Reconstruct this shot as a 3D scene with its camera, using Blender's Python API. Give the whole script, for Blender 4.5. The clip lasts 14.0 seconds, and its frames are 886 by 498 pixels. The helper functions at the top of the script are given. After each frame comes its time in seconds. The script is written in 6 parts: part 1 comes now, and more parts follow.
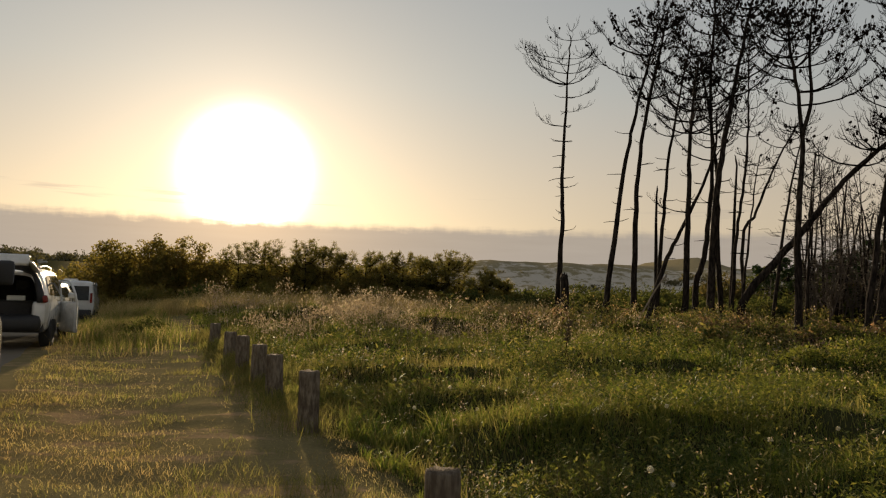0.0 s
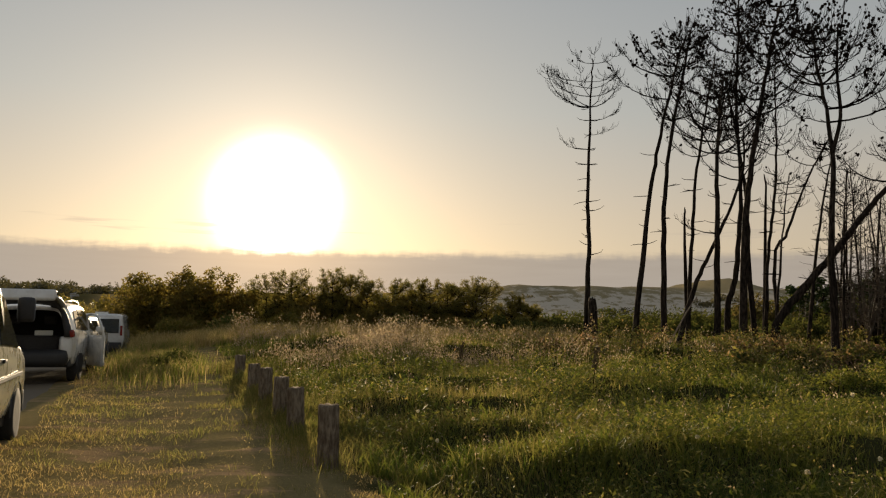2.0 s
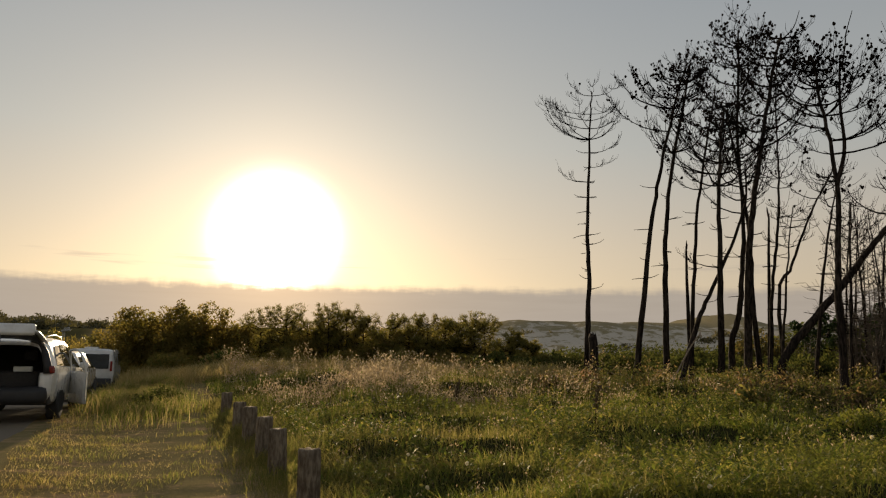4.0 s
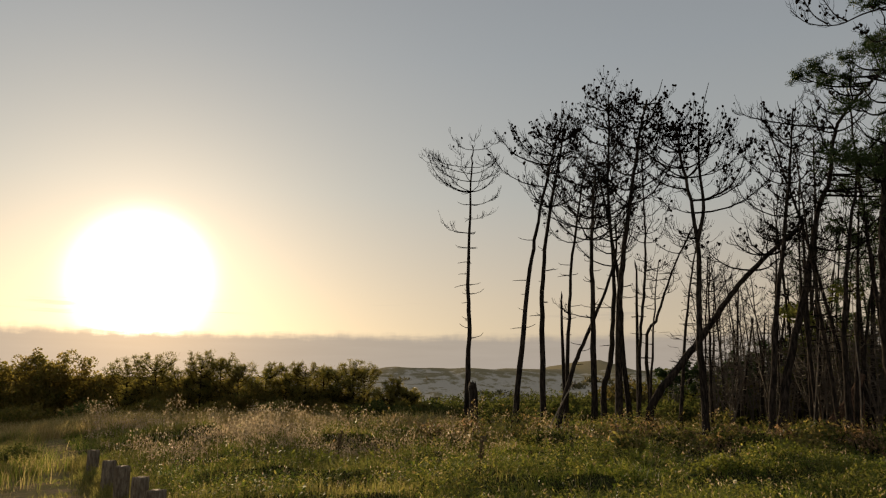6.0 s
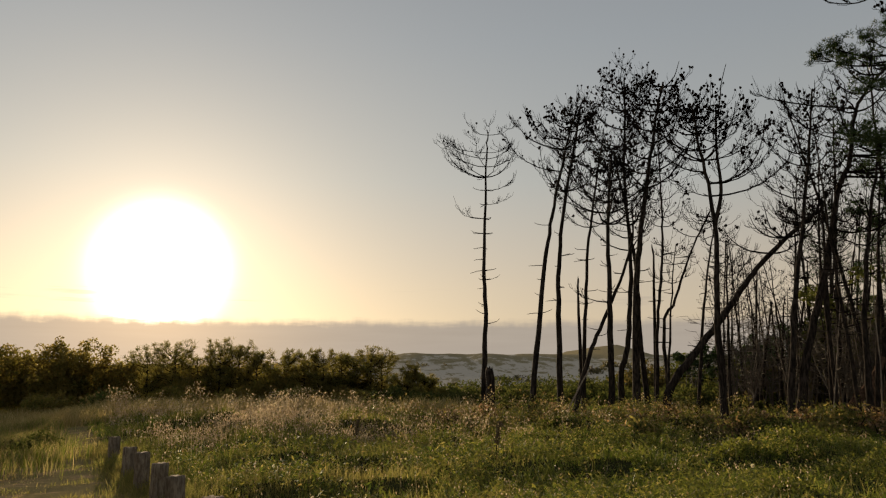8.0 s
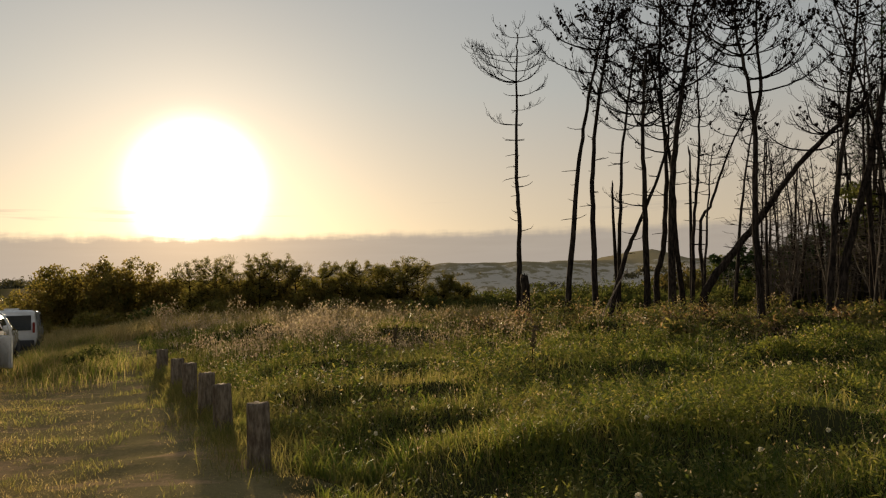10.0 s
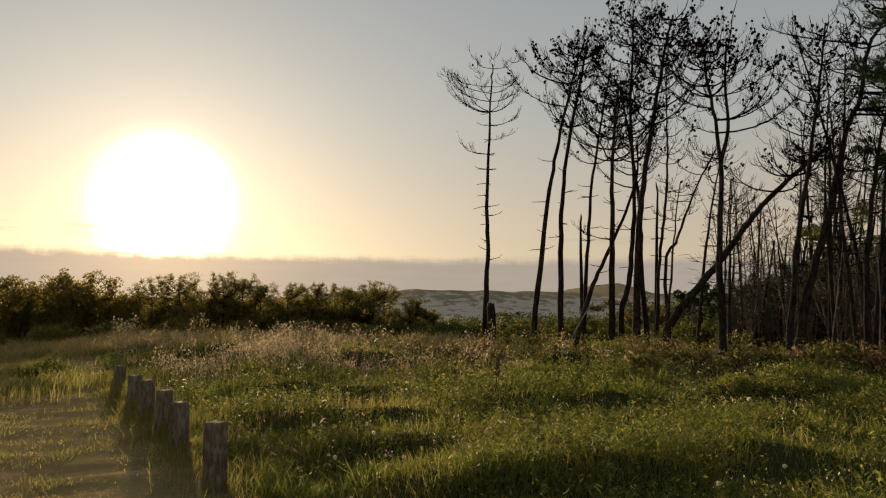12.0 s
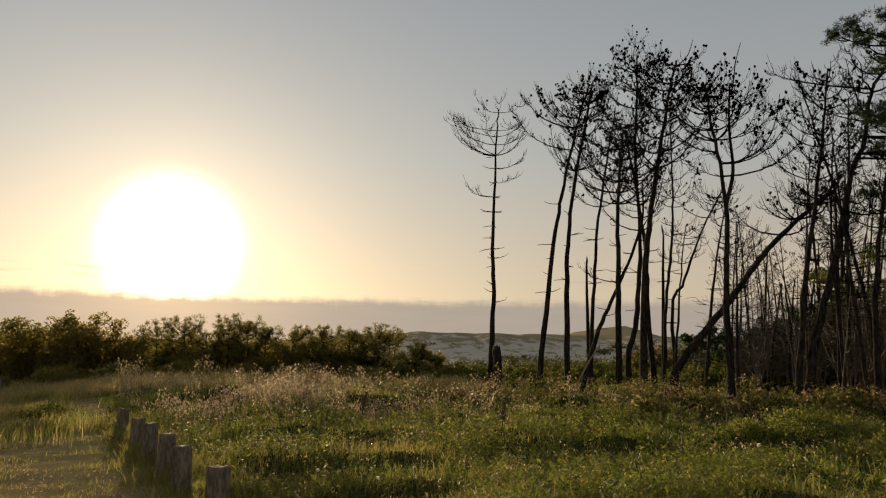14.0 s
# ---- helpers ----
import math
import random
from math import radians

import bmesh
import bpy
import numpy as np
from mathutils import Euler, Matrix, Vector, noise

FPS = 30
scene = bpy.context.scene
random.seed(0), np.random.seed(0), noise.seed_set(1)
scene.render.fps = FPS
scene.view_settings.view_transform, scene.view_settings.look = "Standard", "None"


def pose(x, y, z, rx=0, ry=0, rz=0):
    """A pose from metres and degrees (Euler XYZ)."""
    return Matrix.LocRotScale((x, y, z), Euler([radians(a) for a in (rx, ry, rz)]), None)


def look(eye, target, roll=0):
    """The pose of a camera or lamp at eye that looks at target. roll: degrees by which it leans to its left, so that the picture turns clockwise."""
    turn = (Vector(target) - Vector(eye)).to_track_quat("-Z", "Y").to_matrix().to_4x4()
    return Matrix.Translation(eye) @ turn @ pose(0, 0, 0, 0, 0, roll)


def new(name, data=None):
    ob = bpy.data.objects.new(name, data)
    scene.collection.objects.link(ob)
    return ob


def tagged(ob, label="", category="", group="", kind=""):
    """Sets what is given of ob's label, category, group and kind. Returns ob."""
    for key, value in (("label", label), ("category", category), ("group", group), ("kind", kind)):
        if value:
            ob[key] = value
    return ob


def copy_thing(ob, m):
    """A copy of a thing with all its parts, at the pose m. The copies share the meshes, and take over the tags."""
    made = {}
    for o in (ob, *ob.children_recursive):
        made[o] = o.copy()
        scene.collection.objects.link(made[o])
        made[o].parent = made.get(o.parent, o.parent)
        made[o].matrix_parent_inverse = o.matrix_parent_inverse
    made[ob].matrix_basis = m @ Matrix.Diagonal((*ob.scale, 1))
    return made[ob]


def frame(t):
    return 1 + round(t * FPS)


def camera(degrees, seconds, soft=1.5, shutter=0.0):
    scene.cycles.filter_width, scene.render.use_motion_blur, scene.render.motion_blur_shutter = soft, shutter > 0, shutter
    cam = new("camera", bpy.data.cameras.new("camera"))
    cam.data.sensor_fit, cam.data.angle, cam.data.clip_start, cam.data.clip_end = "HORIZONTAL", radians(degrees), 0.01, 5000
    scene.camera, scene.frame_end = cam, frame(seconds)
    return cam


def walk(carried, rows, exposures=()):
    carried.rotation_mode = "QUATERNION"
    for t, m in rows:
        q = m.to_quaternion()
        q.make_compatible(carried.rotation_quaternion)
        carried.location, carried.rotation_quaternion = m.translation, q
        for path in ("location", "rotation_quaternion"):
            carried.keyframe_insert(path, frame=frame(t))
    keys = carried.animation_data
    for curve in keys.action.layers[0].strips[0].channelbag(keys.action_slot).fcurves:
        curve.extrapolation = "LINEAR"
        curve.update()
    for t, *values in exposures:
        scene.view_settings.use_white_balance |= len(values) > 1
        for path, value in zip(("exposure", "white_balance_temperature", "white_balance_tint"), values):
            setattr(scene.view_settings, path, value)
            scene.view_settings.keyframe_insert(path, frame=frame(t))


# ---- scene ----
cam = camera(59.2, 14.0, soft=1.2)
PATH = [
    (0, (-0.019, 0.255, 1.568), (-0.022, 2.252, 1.684), 1.8),
    (0.1, (-0.016, 0.254, 1.572), (-0.022, 2.25, 1.701), 1.8),
    (0.2, (-0.014, 0.253, 1.577), (-0.014, 2.249, 1.711), 1.9),
    (0.3, (-0.011, 0.252, 1.581), (-0.006, 2.247, 1.726), 1.9),
    (0.4, (-0.009, 0.251, 1.586), (0.001, 2.243, 1.759), 2.0),
    (0.5, (-0.006, 0.25, 1.59), (0.019, 2.243, 1.758), 2.0),
    (0.6, (-0.002, 0.255, 1.592), (0.035, 2.246, 1.778), 1.9),
    (0.7, (0.002, 0.26, 1.595), (0.056, 2.249, 1.799), 1.8),
    (0.8, (0.006, 0.265, 1.597), (0.072, 2.252, 1.814), 1.7),
    (0.9, (0.01, 0.27, 1.6), (0.087, 2.255, 1.828), 1.6),
    (1, (0.014, 0.275, 1.602), (0.103, 2.262, 1.809), 1.5),
    (1.1, (0.018, 0.277, 1.599), (0.108, 2.264, 1.806), 1.2),
    (1.2, (0.022, 0.279, 1.596), (0.106, 2.267, 1.804), 1.0),
    (1.3, (0.025, 0.282, 1.593), (0.111, 2.269, 1.802), 0.7),
    (1.4, (0.029, 0.284, 1.59), (0.098, 2.273, 1.789), 0.5),
    (1.5, (0.033, 0.286, 1.587), (0.077, 2.277, 1.77), 0.2),
    (1.6, (0.041, 0.31, 1.592), (0.065, 2.303, 1.762), 0.3),
    (1.7, (0.05, 0.334, 1.597), (0.05, 2.327, 1.765), 0.4),
    (1.8, (0.058, 0.359, 1.601), (0.035, 2.351, 1.775), 0.6),
    (1.9, (0.067, 0.383, 1.606), (0.014, 2.375, 1.778), 0.7),
    (2, (0.075, 0.407, 1.611), (-0.002, 2.398, 1.791), 0.8),
    (2.1, (0.076, 0.484, 1.613), (-0.016, 2.47, 1.827), 1.2),
    (2.2, (0.078, 0.561, 1.615), (-0.016, 2.548, 1.815), 1.5),
    (2.3, (0.079, 0.637, 1.618), (-0.01, 2.621, 1.855), 1.9),
    (2.4, (0.081, 0.714, 1.62), (0.024, 2.698, 1.867), 2.2),
    (2.5, (0.082, 0.791, 1.622), (0.062, 2.776, 1.868), 2.6),
    (2.6, (0.107, 0.736, 1.635), (0.131, 2.719, 1.894), 2.7),
    (2.7, (0.131, 0.68, 1.647), (0.197, 2.659, 1.93), 2.7),
    (2.8, (0.155, 0.625, 1.659), (0.275, 2.6, 1.955), 2.7),
    (2.9, (0.18, 0.57, 1.672), (0.388, 2.536, 1.975), 2.8),
    (3, (0.18, 0.673, 1.659), (0.502, 2.638, 1.844), 2.9),
    (3.1, (0.173, 0.704, 1.649), (0.472, 2.669, 1.875), 2.8),
    (3.2, (0.165, 0.735, 1.639), (0.367, 2.708, 1.901), 2.7),
    (3.3, (0.158, 0.767, 1.629), (0.268, 2.739, 1.938), 2.5),
    (3.4, (0.15, 0.798, 1.619), (0.162, 2.781, 1.874), 2.4),
    (3.5, (0.143, 0.829, 1.609), (0.072, 2.82, 1.786), 2.3),
    (3.6, (0.143, 0.85, 1.613), (0.018, 2.84, 1.773), 2.0),
    (3.7, (0.143, 0.872, 1.617), (0.003, 2.855, 1.83), 1.7),
    (3.8, (0.142, 0.893, 1.62), (0.01, 2.873, 1.87), 1.5),
    (3.9, (0.142, 0.915, 1.624), (0.033, 2.896, 1.876), 1.2),
    (4, (0.142, 0.936, 1.628), (0.065, 2.916, 1.897), 0.9),
    (4.2, (0.05, 0.925, 1.642), (0.109, 2.903, 1.926), 1.1),
    (6.3, (-0.034, 0.786, 1.705), (0.2, 2.732, 2.101), 0.2),
    (6.5, (-0.003, 0.782, 1.705), (0.227, 2.729, 2.102), 0.2),
    (7, (-0.021, 0.807, 1.702), (0.207, 2.756, 2.093), 0.2),
    (7.5, (-0.013, 0.81, 1.714), (0.195, 2.765, 2.083), -0.1),
    (8, (0.0, 0.814, 1.703), (0.192, 2.773, 2.056), -0.1),
    (8.5, (0.002, 0.801, 1.694), (0.149, 2.772, 1.998), -0.9),
    (9, (0.014, 0.847, 1.682), (0.121, 2.833, 1.893), -1.6),
    (9.2, (0.015, 0.85, 1.686), (0.117, 2.84, 1.858), -1.6),
    (11.3, (0.023, 0.902, 1.64), (0.176, 2.893, 1.753), -0.4),
    (11.5, (0.016, 0.878, 1.641), (0.179, 2.867, 1.78), 0.2),
    (12, (0.02, 0.869, 1.649), (0.207, 2.851, 1.843), 0.5),
    (12.5, (0.024, 0.861, 1.659), (0.22, 2.839, 1.875), 0.5),
    (13, (0.016, 0.868, 1.652), (0.208, 2.845, 1.882), 0.5),
    (13.5, (0.018, 0.872, 1.655), (0.196, 2.845, 1.931), 0.6),
    (14, (0.019, 0.868, 1.656), (0.189, 2.838, 1.957), 0.7),
]
walk(cam, [(t, look(eye, target, roll)) for t, eye, target, roll in PATH])

# ---- world, sun and exposure ----
SUN_AZ, SUN_EL = radians(-14.5), radians(8.25)
SUN_DIR = Vector((math.sin(SUN_AZ) * math.cos(SUN_EL), math.cos(SUN_AZ) * math.cos(SUN_EL), math.sin(SUN_EL)))
scene.view_settings.exposure = 0.12


def node(nt, kind, **sets):
    n = nt.nodes.new(kind)
    for key, value in sets.items():
        if key == "op":
            n.operation = value
        elif key == "blend":
            n.blend_type = value
        elif key == "dtype":
            n.data_type = value
    return n


def feed(nt, socket, value):
    if isinstance(value, bpy.types.NodeSocket):
        nt.links.new(value, socket)
    elif value is not None:
        socket.default_value = value


def calc(nt, op, a, b=None, c=None, clamp=False):
    n = node(nt, "ShaderNodeMath", op=op)
    n.use_clamp = clamp
    for i, v in enumerate((a, b, c)):
        feed(nt, n.inputs[i], v)
    return n.outputs[0]


def mixed(nt, fac, a, b, blend="MIX"):
    n = node(nt, "ShaderNodeMix", dtype="RGBA", blend=blend)
    feed(nt, n.inputs[0], fac)
    feed(nt, n.inputs[6], a)
    feed(nt, n.inputs[7], b)
    return n.outputs[2]


def ramp(nt, fac, stops, interp="LINEAR"):
    n = node(nt, "ShaderNodeValToRGB")
    n.color_ramp.interpolation = interp
    el = n.color_ramp.elements
    while len(el) < len(stops):
        el.new(0.5)
    for e, (p, c) in zip(el, stops):
        e.position = p
        e.color = (*c, 1) if len(c) == 3 else c
    feed(nt, n.inputs[0], fac)
    return n.outputs[0]


def ranged(nt, value, a, b, c=0.0, d=1.0, smooth=True):
    n = node(nt, "ShaderNodeMapRange")
    n.interpolation_type = "SMOOTHSTEP" if smooth else "LINEAR"
    feed(nt, n.inputs[0], value)
    for i, v in enumerate((a, b, c, d)):
        feed(nt, n.inputs[i + 1], v)
    return n.outputs[0]


def speckle(nt, vec, scale, detail=4.0, rough=0.55):
    n = node(nt, "ShaderNodeTexNoise")
    feed(nt, n.inputs["Vector"], vec)
    n.inputs["Scale"].default_value = scale
    n.inputs["Detail"].default_value = detail
    n.inputs["Roughness"].default_value = rough
    return n.outputs["Fac"]


def stretched(nt, vec, sx, sy, sz):
    n = node(nt, "ShaderNodeMapping")
    feed(nt, n.inputs["Vector"], vec)
    n.inputs["Scale"].default_value = (sx, sy, sz)
    return n.outputs[0]


def build_world():
    w = bpy.data.worlds.new("evening_sky")
    w.use_nodes = True
    scene.world = w
    nt = w.node_tree
    back = nt.nodes["Background"]
    way = node(nt, "ShaderNodeTexCoord").outputs["Generated"]
    sky = node(nt, "ShaderNodeTexSky")
    sky.sky_type = "NISHITA"
    sky.sun_disc = False
    sky.sun_elevation, sky.sun_rotation = SUN_EL, SUN_AZ
    sky.air_density, sky.dust_density, sky.ozone_density = 1.0, 1.2, 1.5
    sky_light = mixed(nt, 1.0, sky.outputs[0], (SKY_GAIN, SKY_GAIN, SKY_GAIN, 1), "MULTIPLY")
    # thin high haze greys the blue of the clear air
    sep = node(nt, "ShaderNodeSeparateXYZ")
    feed(nt, sep.inputs[0], way)
    up = sep.outputs[2]
    haze = ramp(nt, ranged(nt, up, 0.0, 0.7, smooth=False), HAZE)
    sky_light = mixed(nt, HAZE_MIX, sky_light, haze)
    # the aureole of the low sun in the hazy air
    dot = node(nt, "ShaderNodeVectorMath", op="DOT_PRODUCT")
    feed(nt, dot.inputs[0], way)
    dot.inputs[1].default_value = SUN_DIR
    angle = calc(nt, "MULTIPLY", calc(nt, "ARCCOSINE", calc(nt, "MINIMUM", dot.outputs["Value"], 1.0)), 180 / math.pi)
    core = calc(nt, "EXPONENT", calc(nt, "MULTIPLY", calc(nt, "POWER", calc(nt, "DIVIDE", angle, 3.5), 3.2), -1.0))
    wide = calc(nt, "EXPONENT", calc(nt, "DIVIDE", angle, -3.3))
    far = calc(nt, "EXPONENT", calc(nt, "DIVIDE", angle, -21.0))
    glow = mixed(nt, 1.0, mixed(nt, 1.0, (6.0, 5.4, 4.0, 1), core, "MULTIPLY"), mixed(nt, 1.0, (0.50, 0.29, 0.16, 1), wide, "MULTIPLY"), "ADD")
    glow = mixed(nt, 1.0, glow, mixed(nt, 1.0, (0.105, 0.100, 0.090, 1), far, "MULTIPLY"), "ADD")
    open_sky = mixed(nt, 1.0, sky_light, glow, "ADD")
    # the bank of sea fog along the horizon
    edge = speckle(nt, stretched(nt, way, 14, 14, 90), 2.0, 5, 0.6)
    level = calc(nt, "ADD", up, calc(nt, "MULTIPLY", calc(nt, "SUBTRACT", edge, 0.5), 0.012))
    ripple = speckle(nt, stretched(nt, way, 55, 55, 20), 1.0, 3, 0.6)
    level = calc(nt, "ADD", level, calc(nt, "MULTIPLY", calc(nt, "SUBTRACT", ripple, 0.5), 0.010))
    bank_mask = ranged(nt, level, 0.0755, 0.0895, 1.0, 0.0)
    streak = speckle(nt, stretched(nt, way, 3, 3, 40), 3.0, 4, 0.55)
    tone = mixed(nt, streak, (0.345, 0.295, 0.245, 1), (0.41, 0.355, 0.295, 1))
    tone = mixed(nt, ranged(nt, up, 0.0, 0.08), (0.38, 0.33, 0.285, 1), tone)
    warm = calc(nt, "EXPONENT", calc(nt, "DIVIDE", angle, -6.5))
    bank = mixed(nt, 1.0, tone, mixed(nt, 1.0, (0.85, 0.52, 0.22, 1), warm, "MULTIPLY"), "ADD")
    # thin dark streaks of cloud just above the bank
    thin = ranged(nt, speckle(nt, stretched(nt, way, 5, 5, 95), 1.0, 4, 0.5), 0.62, 0.72, 0.0, 0.35)
    low_sky = calc(nt, "MULTIPLY", ranged(nt, up, 0.09, 0.105), ranged(nt, up, 0.115, 0.13, 1.0, 0.0))
    open_sky = mixed(nt, calc(nt, "MULTIPLY", thin, low_sky), open_sky, (0.36, 0.31, 0.27, 1))
    feed(nt, back.inputs[0], mixed(nt, bank_mask, open_sky, bank))
    back.inputs[1].default_value = 1.0


SKY_GAIN = 0.10
HAZE_MIX = 0.8
HAZE = [(0.0, (0.55, 0.405, 0.27)), (0.18, (0.505, 0.396, 0.285)), (0.37, (0.377, 0.368, 0.333)), (0.6, (0.291, 0.302, 0.305)), (0.76, (0.246, 0.256, 0.265)), (1.0, (0.20, 0.21, 0.225))]
build_world()
lamp = bpy.data.lights.new("sun", "SUN")
lamp.energy, lamp.angle, lamp.color = 5.0, radians(1.4), (1.0, 0.78, 0.50)
sun = new("sun", lamp)
sun.matrix_world = look((-20, 80, 14), Vector((-20, 80, 14)) - SUN_DIR)


# ---- materials ----
def material(name, rough=0.8, metal=0.0):
    m = bpy.data.materials.new(name)
    m.use_nodes = True
    nt = m.node_tree
    bsdf = nt.nodes["Principled BSDF"]
    bsdf.inputs["Roughness"].default_value = rough
    bsdf.inputs["Metallic"].default_value = metal
    return m, nt, bsdf


def bump(nt, bsdf, height, strength=0.5, distance=0.02):
    n = node(nt, "ShaderNodeBump")
    n.inputs["Strength"].default_value = strength
    n.inputs["Distance"].default_value = distance
    feed(nt, n.inputs["Height"], height)
    feed(nt, bsdf.inputs["Normal"], n.outputs[0])


def place(nt):
    return node(nt, "ShaderNodeNewGeometry").outputs["Position"]


def leafy(name, stops, patch, through_light=0.5, scale=0.7, rough=0.45, gloss=0.45, passed=(1.6, 1.45, 1.0)):
    """Foliage that lets light through, each blade or leaf of its own tone, with larger patches."""
    m, nt, bsdf = material(name, rough)
    geo = node(nt, "ShaderNodeNewGeometry")
    own = ramp(nt, geo.outputs["Random Per Island"], stops)
    field = ranged(nt, speckle(nt, geo.outputs["Position"], scale, 3), 0.38, 0.62)
    colour = mixed(nt, calc(nt, "MULTIPLY", field, 0.65), own, (*patch, 1))
    feed(nt, bsdf.inputs["Base Color"], colour)
    bsdf.inputs["Specular IOR Level"].default_value = gloss
    soft = node(nt, "ShaderNodeBsdfTranslucent")
    feed(nt, soft.inputs[0], mixed(nt, 1.0, colour, (*passed, 1), "MULTIPLY"))
    mix = node(nt, "ShaderNodeMixShader")
    mix.inputs[0].default_value = through_light
    nt.links.new(bsdf.outputs[0], mix.inputs[1])
    nt.links.new(soft.outputs[0], mix.inputs[2])
    nt.links.new(mix.outputs[0], nt.nodes["Material Output"].inputs[0])
    return m


def bark(name, dark, light, scale=1.0):
    m, nt, bsdf = material(name, 0.9)
    p = place(nt)
    plates = speckle(nt, stretched(nt, p, 9 * scale, 9 * scale, 2.2 * scale), 2.0, 6, 0.65)
    broad = speckle(nt, stretched(nt, p, 1, 1, 0.4), 1.3, 3)
    c = mixed(nt, ranged(nt, plates, 0.35, 0.7), (*dark, 1), (*light, 1))
    feed(nt, bsdf.inputs["Base Color"], mixed(nt, ranged(nt, broad, 0.4, 0.7, 0.0, 0.5), c, (*dark, 1)))
    bsdf.inputs["Specular IOR Level"].default_value = 0.02
    bump(nt, bsdf, plates, 0.9, 0.03)
    return m


def plain(name, colour, rough, metal=0.0, grain=40.0, vary=0.12, relief=0.0):
    m, nt, bsdf = material(name, rough, metal)
    p = place(nt)
    f = calc(nt, "ADD", calc(nt, "MULTIPLY", speckle(nt, p, grain, 4), 0.5), calc(nt, "MULTIPLY", speckle(nt, p, grain * 0.05, 3), 0.5))
    lo = tuple(v * (1 - vary) for v in colour) + (1,)
    hi = tuple(min(1, v * (1 + vary)) for v in colour) + (1,)
    feed(nt, bsdf.inputs["Base Color"], mixed(nt, ranged(nt, f, 0.35, 0.65), lo, hi))
    if relief:
        bump(nt, bsdf, f, relief, 0.01)
    return m


def glass(name, tint):
    m, nt, bsdf = material(name, 0.03)
    bsdf.inputs["Base Color"].default_value = (*tint, 1)
    bsdf.inputs["Transmission Weight"].default_value = 0.75
    bsdf.inputs["IOR"].default_value = 1.45
    return m


MEADOW = leafy("meadow_blades", [(0, (0.05, 0.09, 0.02)), (0.45, (0.105, 0.155, 0.028)), (0.8, (0.22, 0.23, 0.055)), (1, (0.46, 0.37, 0.16))], (0.21, 0.215, 0.05), 0.55, 1.7, 0.5, gloss=0.3, passed=(1.35, 1.3, 0.8))
STRAW = leafy("dry_blades", [(0, (0.17, 0.165, 0.065)), (0.5, (0.31, 0.255, 0.11)), (1, (0.50, 0.40, 0.21))], (0.33, 0.235, 0.11), 0.66, 0.9, 0.75, 0.0, passed=(1.4, 1.35, 1.1))
STRIP_GREEN = leafy("strip_blades", [(0, (0.10, 0.125, 0.035)), (0.6, (0.19, 0.185, 0.06)), (1, (0.34, 0.28, 0.12))], (0.22, 0.18, 0.07), 0.6, 0.9, 0.7, 0.0, passed=(1.4, 1.35, 1.0))
SEEDS = leafy("seed_heads", [(0, (0.31, 0.23, 0.135)), (0.6, (0.49, 0.385, 0.25)), (1, (0.64, 0.54, 0.39))], (0.38, 0.28, 0.19), 0.6, 0.8, gloss=0.2, passed=(1.05, 1.02, 0.9))
WEED = leafy("weed_leaves", [(0, (0.055, 0.085, 0.024)), (0.5, (0.14, 0.155, 0.04)), (0.8, (0.30, 0.25, 0.085)), (1, (0.46, 0.28, 0.15))], (0.16, 0.145, 0.05), 0.52, 0.6, gloss=0.1, passed=(1.4, 1.3, 0.95))
RUST = leafy("rusting_bush_leaves", [(0, (0.05, 0.055, 0.022)), (0.45, (0.14, 0.115, 0.05)), (0.75, (0.36, 0.24, 0.14)), (1, (0.50, 0.34, 0.24))], (0.16, 0.12, 0.06), 0.5, 1.4, gloss=0.1, passed=(1.4, 1.2, 0.95))
HERB = leafy("herb_leaves", [(0, (0.042, 0.07, 0.018)), (0.5, (0.12, 0.15, 0.031)), (0.85, (0.30, 0.28, 0.068)), (1, (0.52, 0.42, 0.16))], (0.14, 0.15, 0.036), 0.52, 0.7, 0.6, gloss=0.12, passed=(1.4, 1.35, 0.9))
SHRUB = leafy("shrub_leaves", [(0, (0.10, 0.105, 0.026)), (0.6, (0.16, 0.15, 0.04)), (1, (0.24, 0.19, 0.065))], (0.17, 0.13, 0.042), 0.68, 0.9, gloss=0.15)
YOUNG = leafy("young_pine_needles", [(0, (0.10, 0.105, 0.03)), (0.7, (0.15, 0.145, 0.042)), (1, (0.22, 0.19, 0.06))], (0.15, 0.13, 0.042), 0.65, 0.8, gloss=0.15)
UNDER = leafy("under_shrub_leaves", [(0, (0.045, 0.062, 0.02)), (0.6, (0.085, 0.10, 0.03)), (1, (0.15, 0.14, 0.05))], (0.08, 0.085, 0.03), 0.5, 0.9, gloss=0.0, passed=(1.3, 1.25, 0.9))
NEEDLE = leafy("pine_needles", [(0, (0.03, 0.05, 0.016)), (0.7, (0.05, 0.08, 0.022)), (1, (0.09, 0.11, 0.03))], (0.04, 0.06, 0.02), 0.22, 0.8, gloss=0.08, passed=(0.8, 0.85, 0.7))
THICKET = leafy("thicket_needles", [(0, (0.06, 0.065, 0.025)), (0.6, (0.11, 0.10, 0.038)), (1, (0.17, 0.14, 0.06))], (0.10, 0.085, 0.036), 0.45, 0.9, gloss=0.0, passed=(1.3, 1.15, 0.85))
DUNE_LEAF = leafy("dune_scrub_leaves", [(0, (0.09, 0.085, 0.045)), (0.6, (0.15, 0.13, 0.065)), (1, (0.24, 0.20, 0.10))], (0.14, 0.12, 0.06), 0.4, 0.1, gloss=0.05, passed=(1.0, 1.0, 0.9))
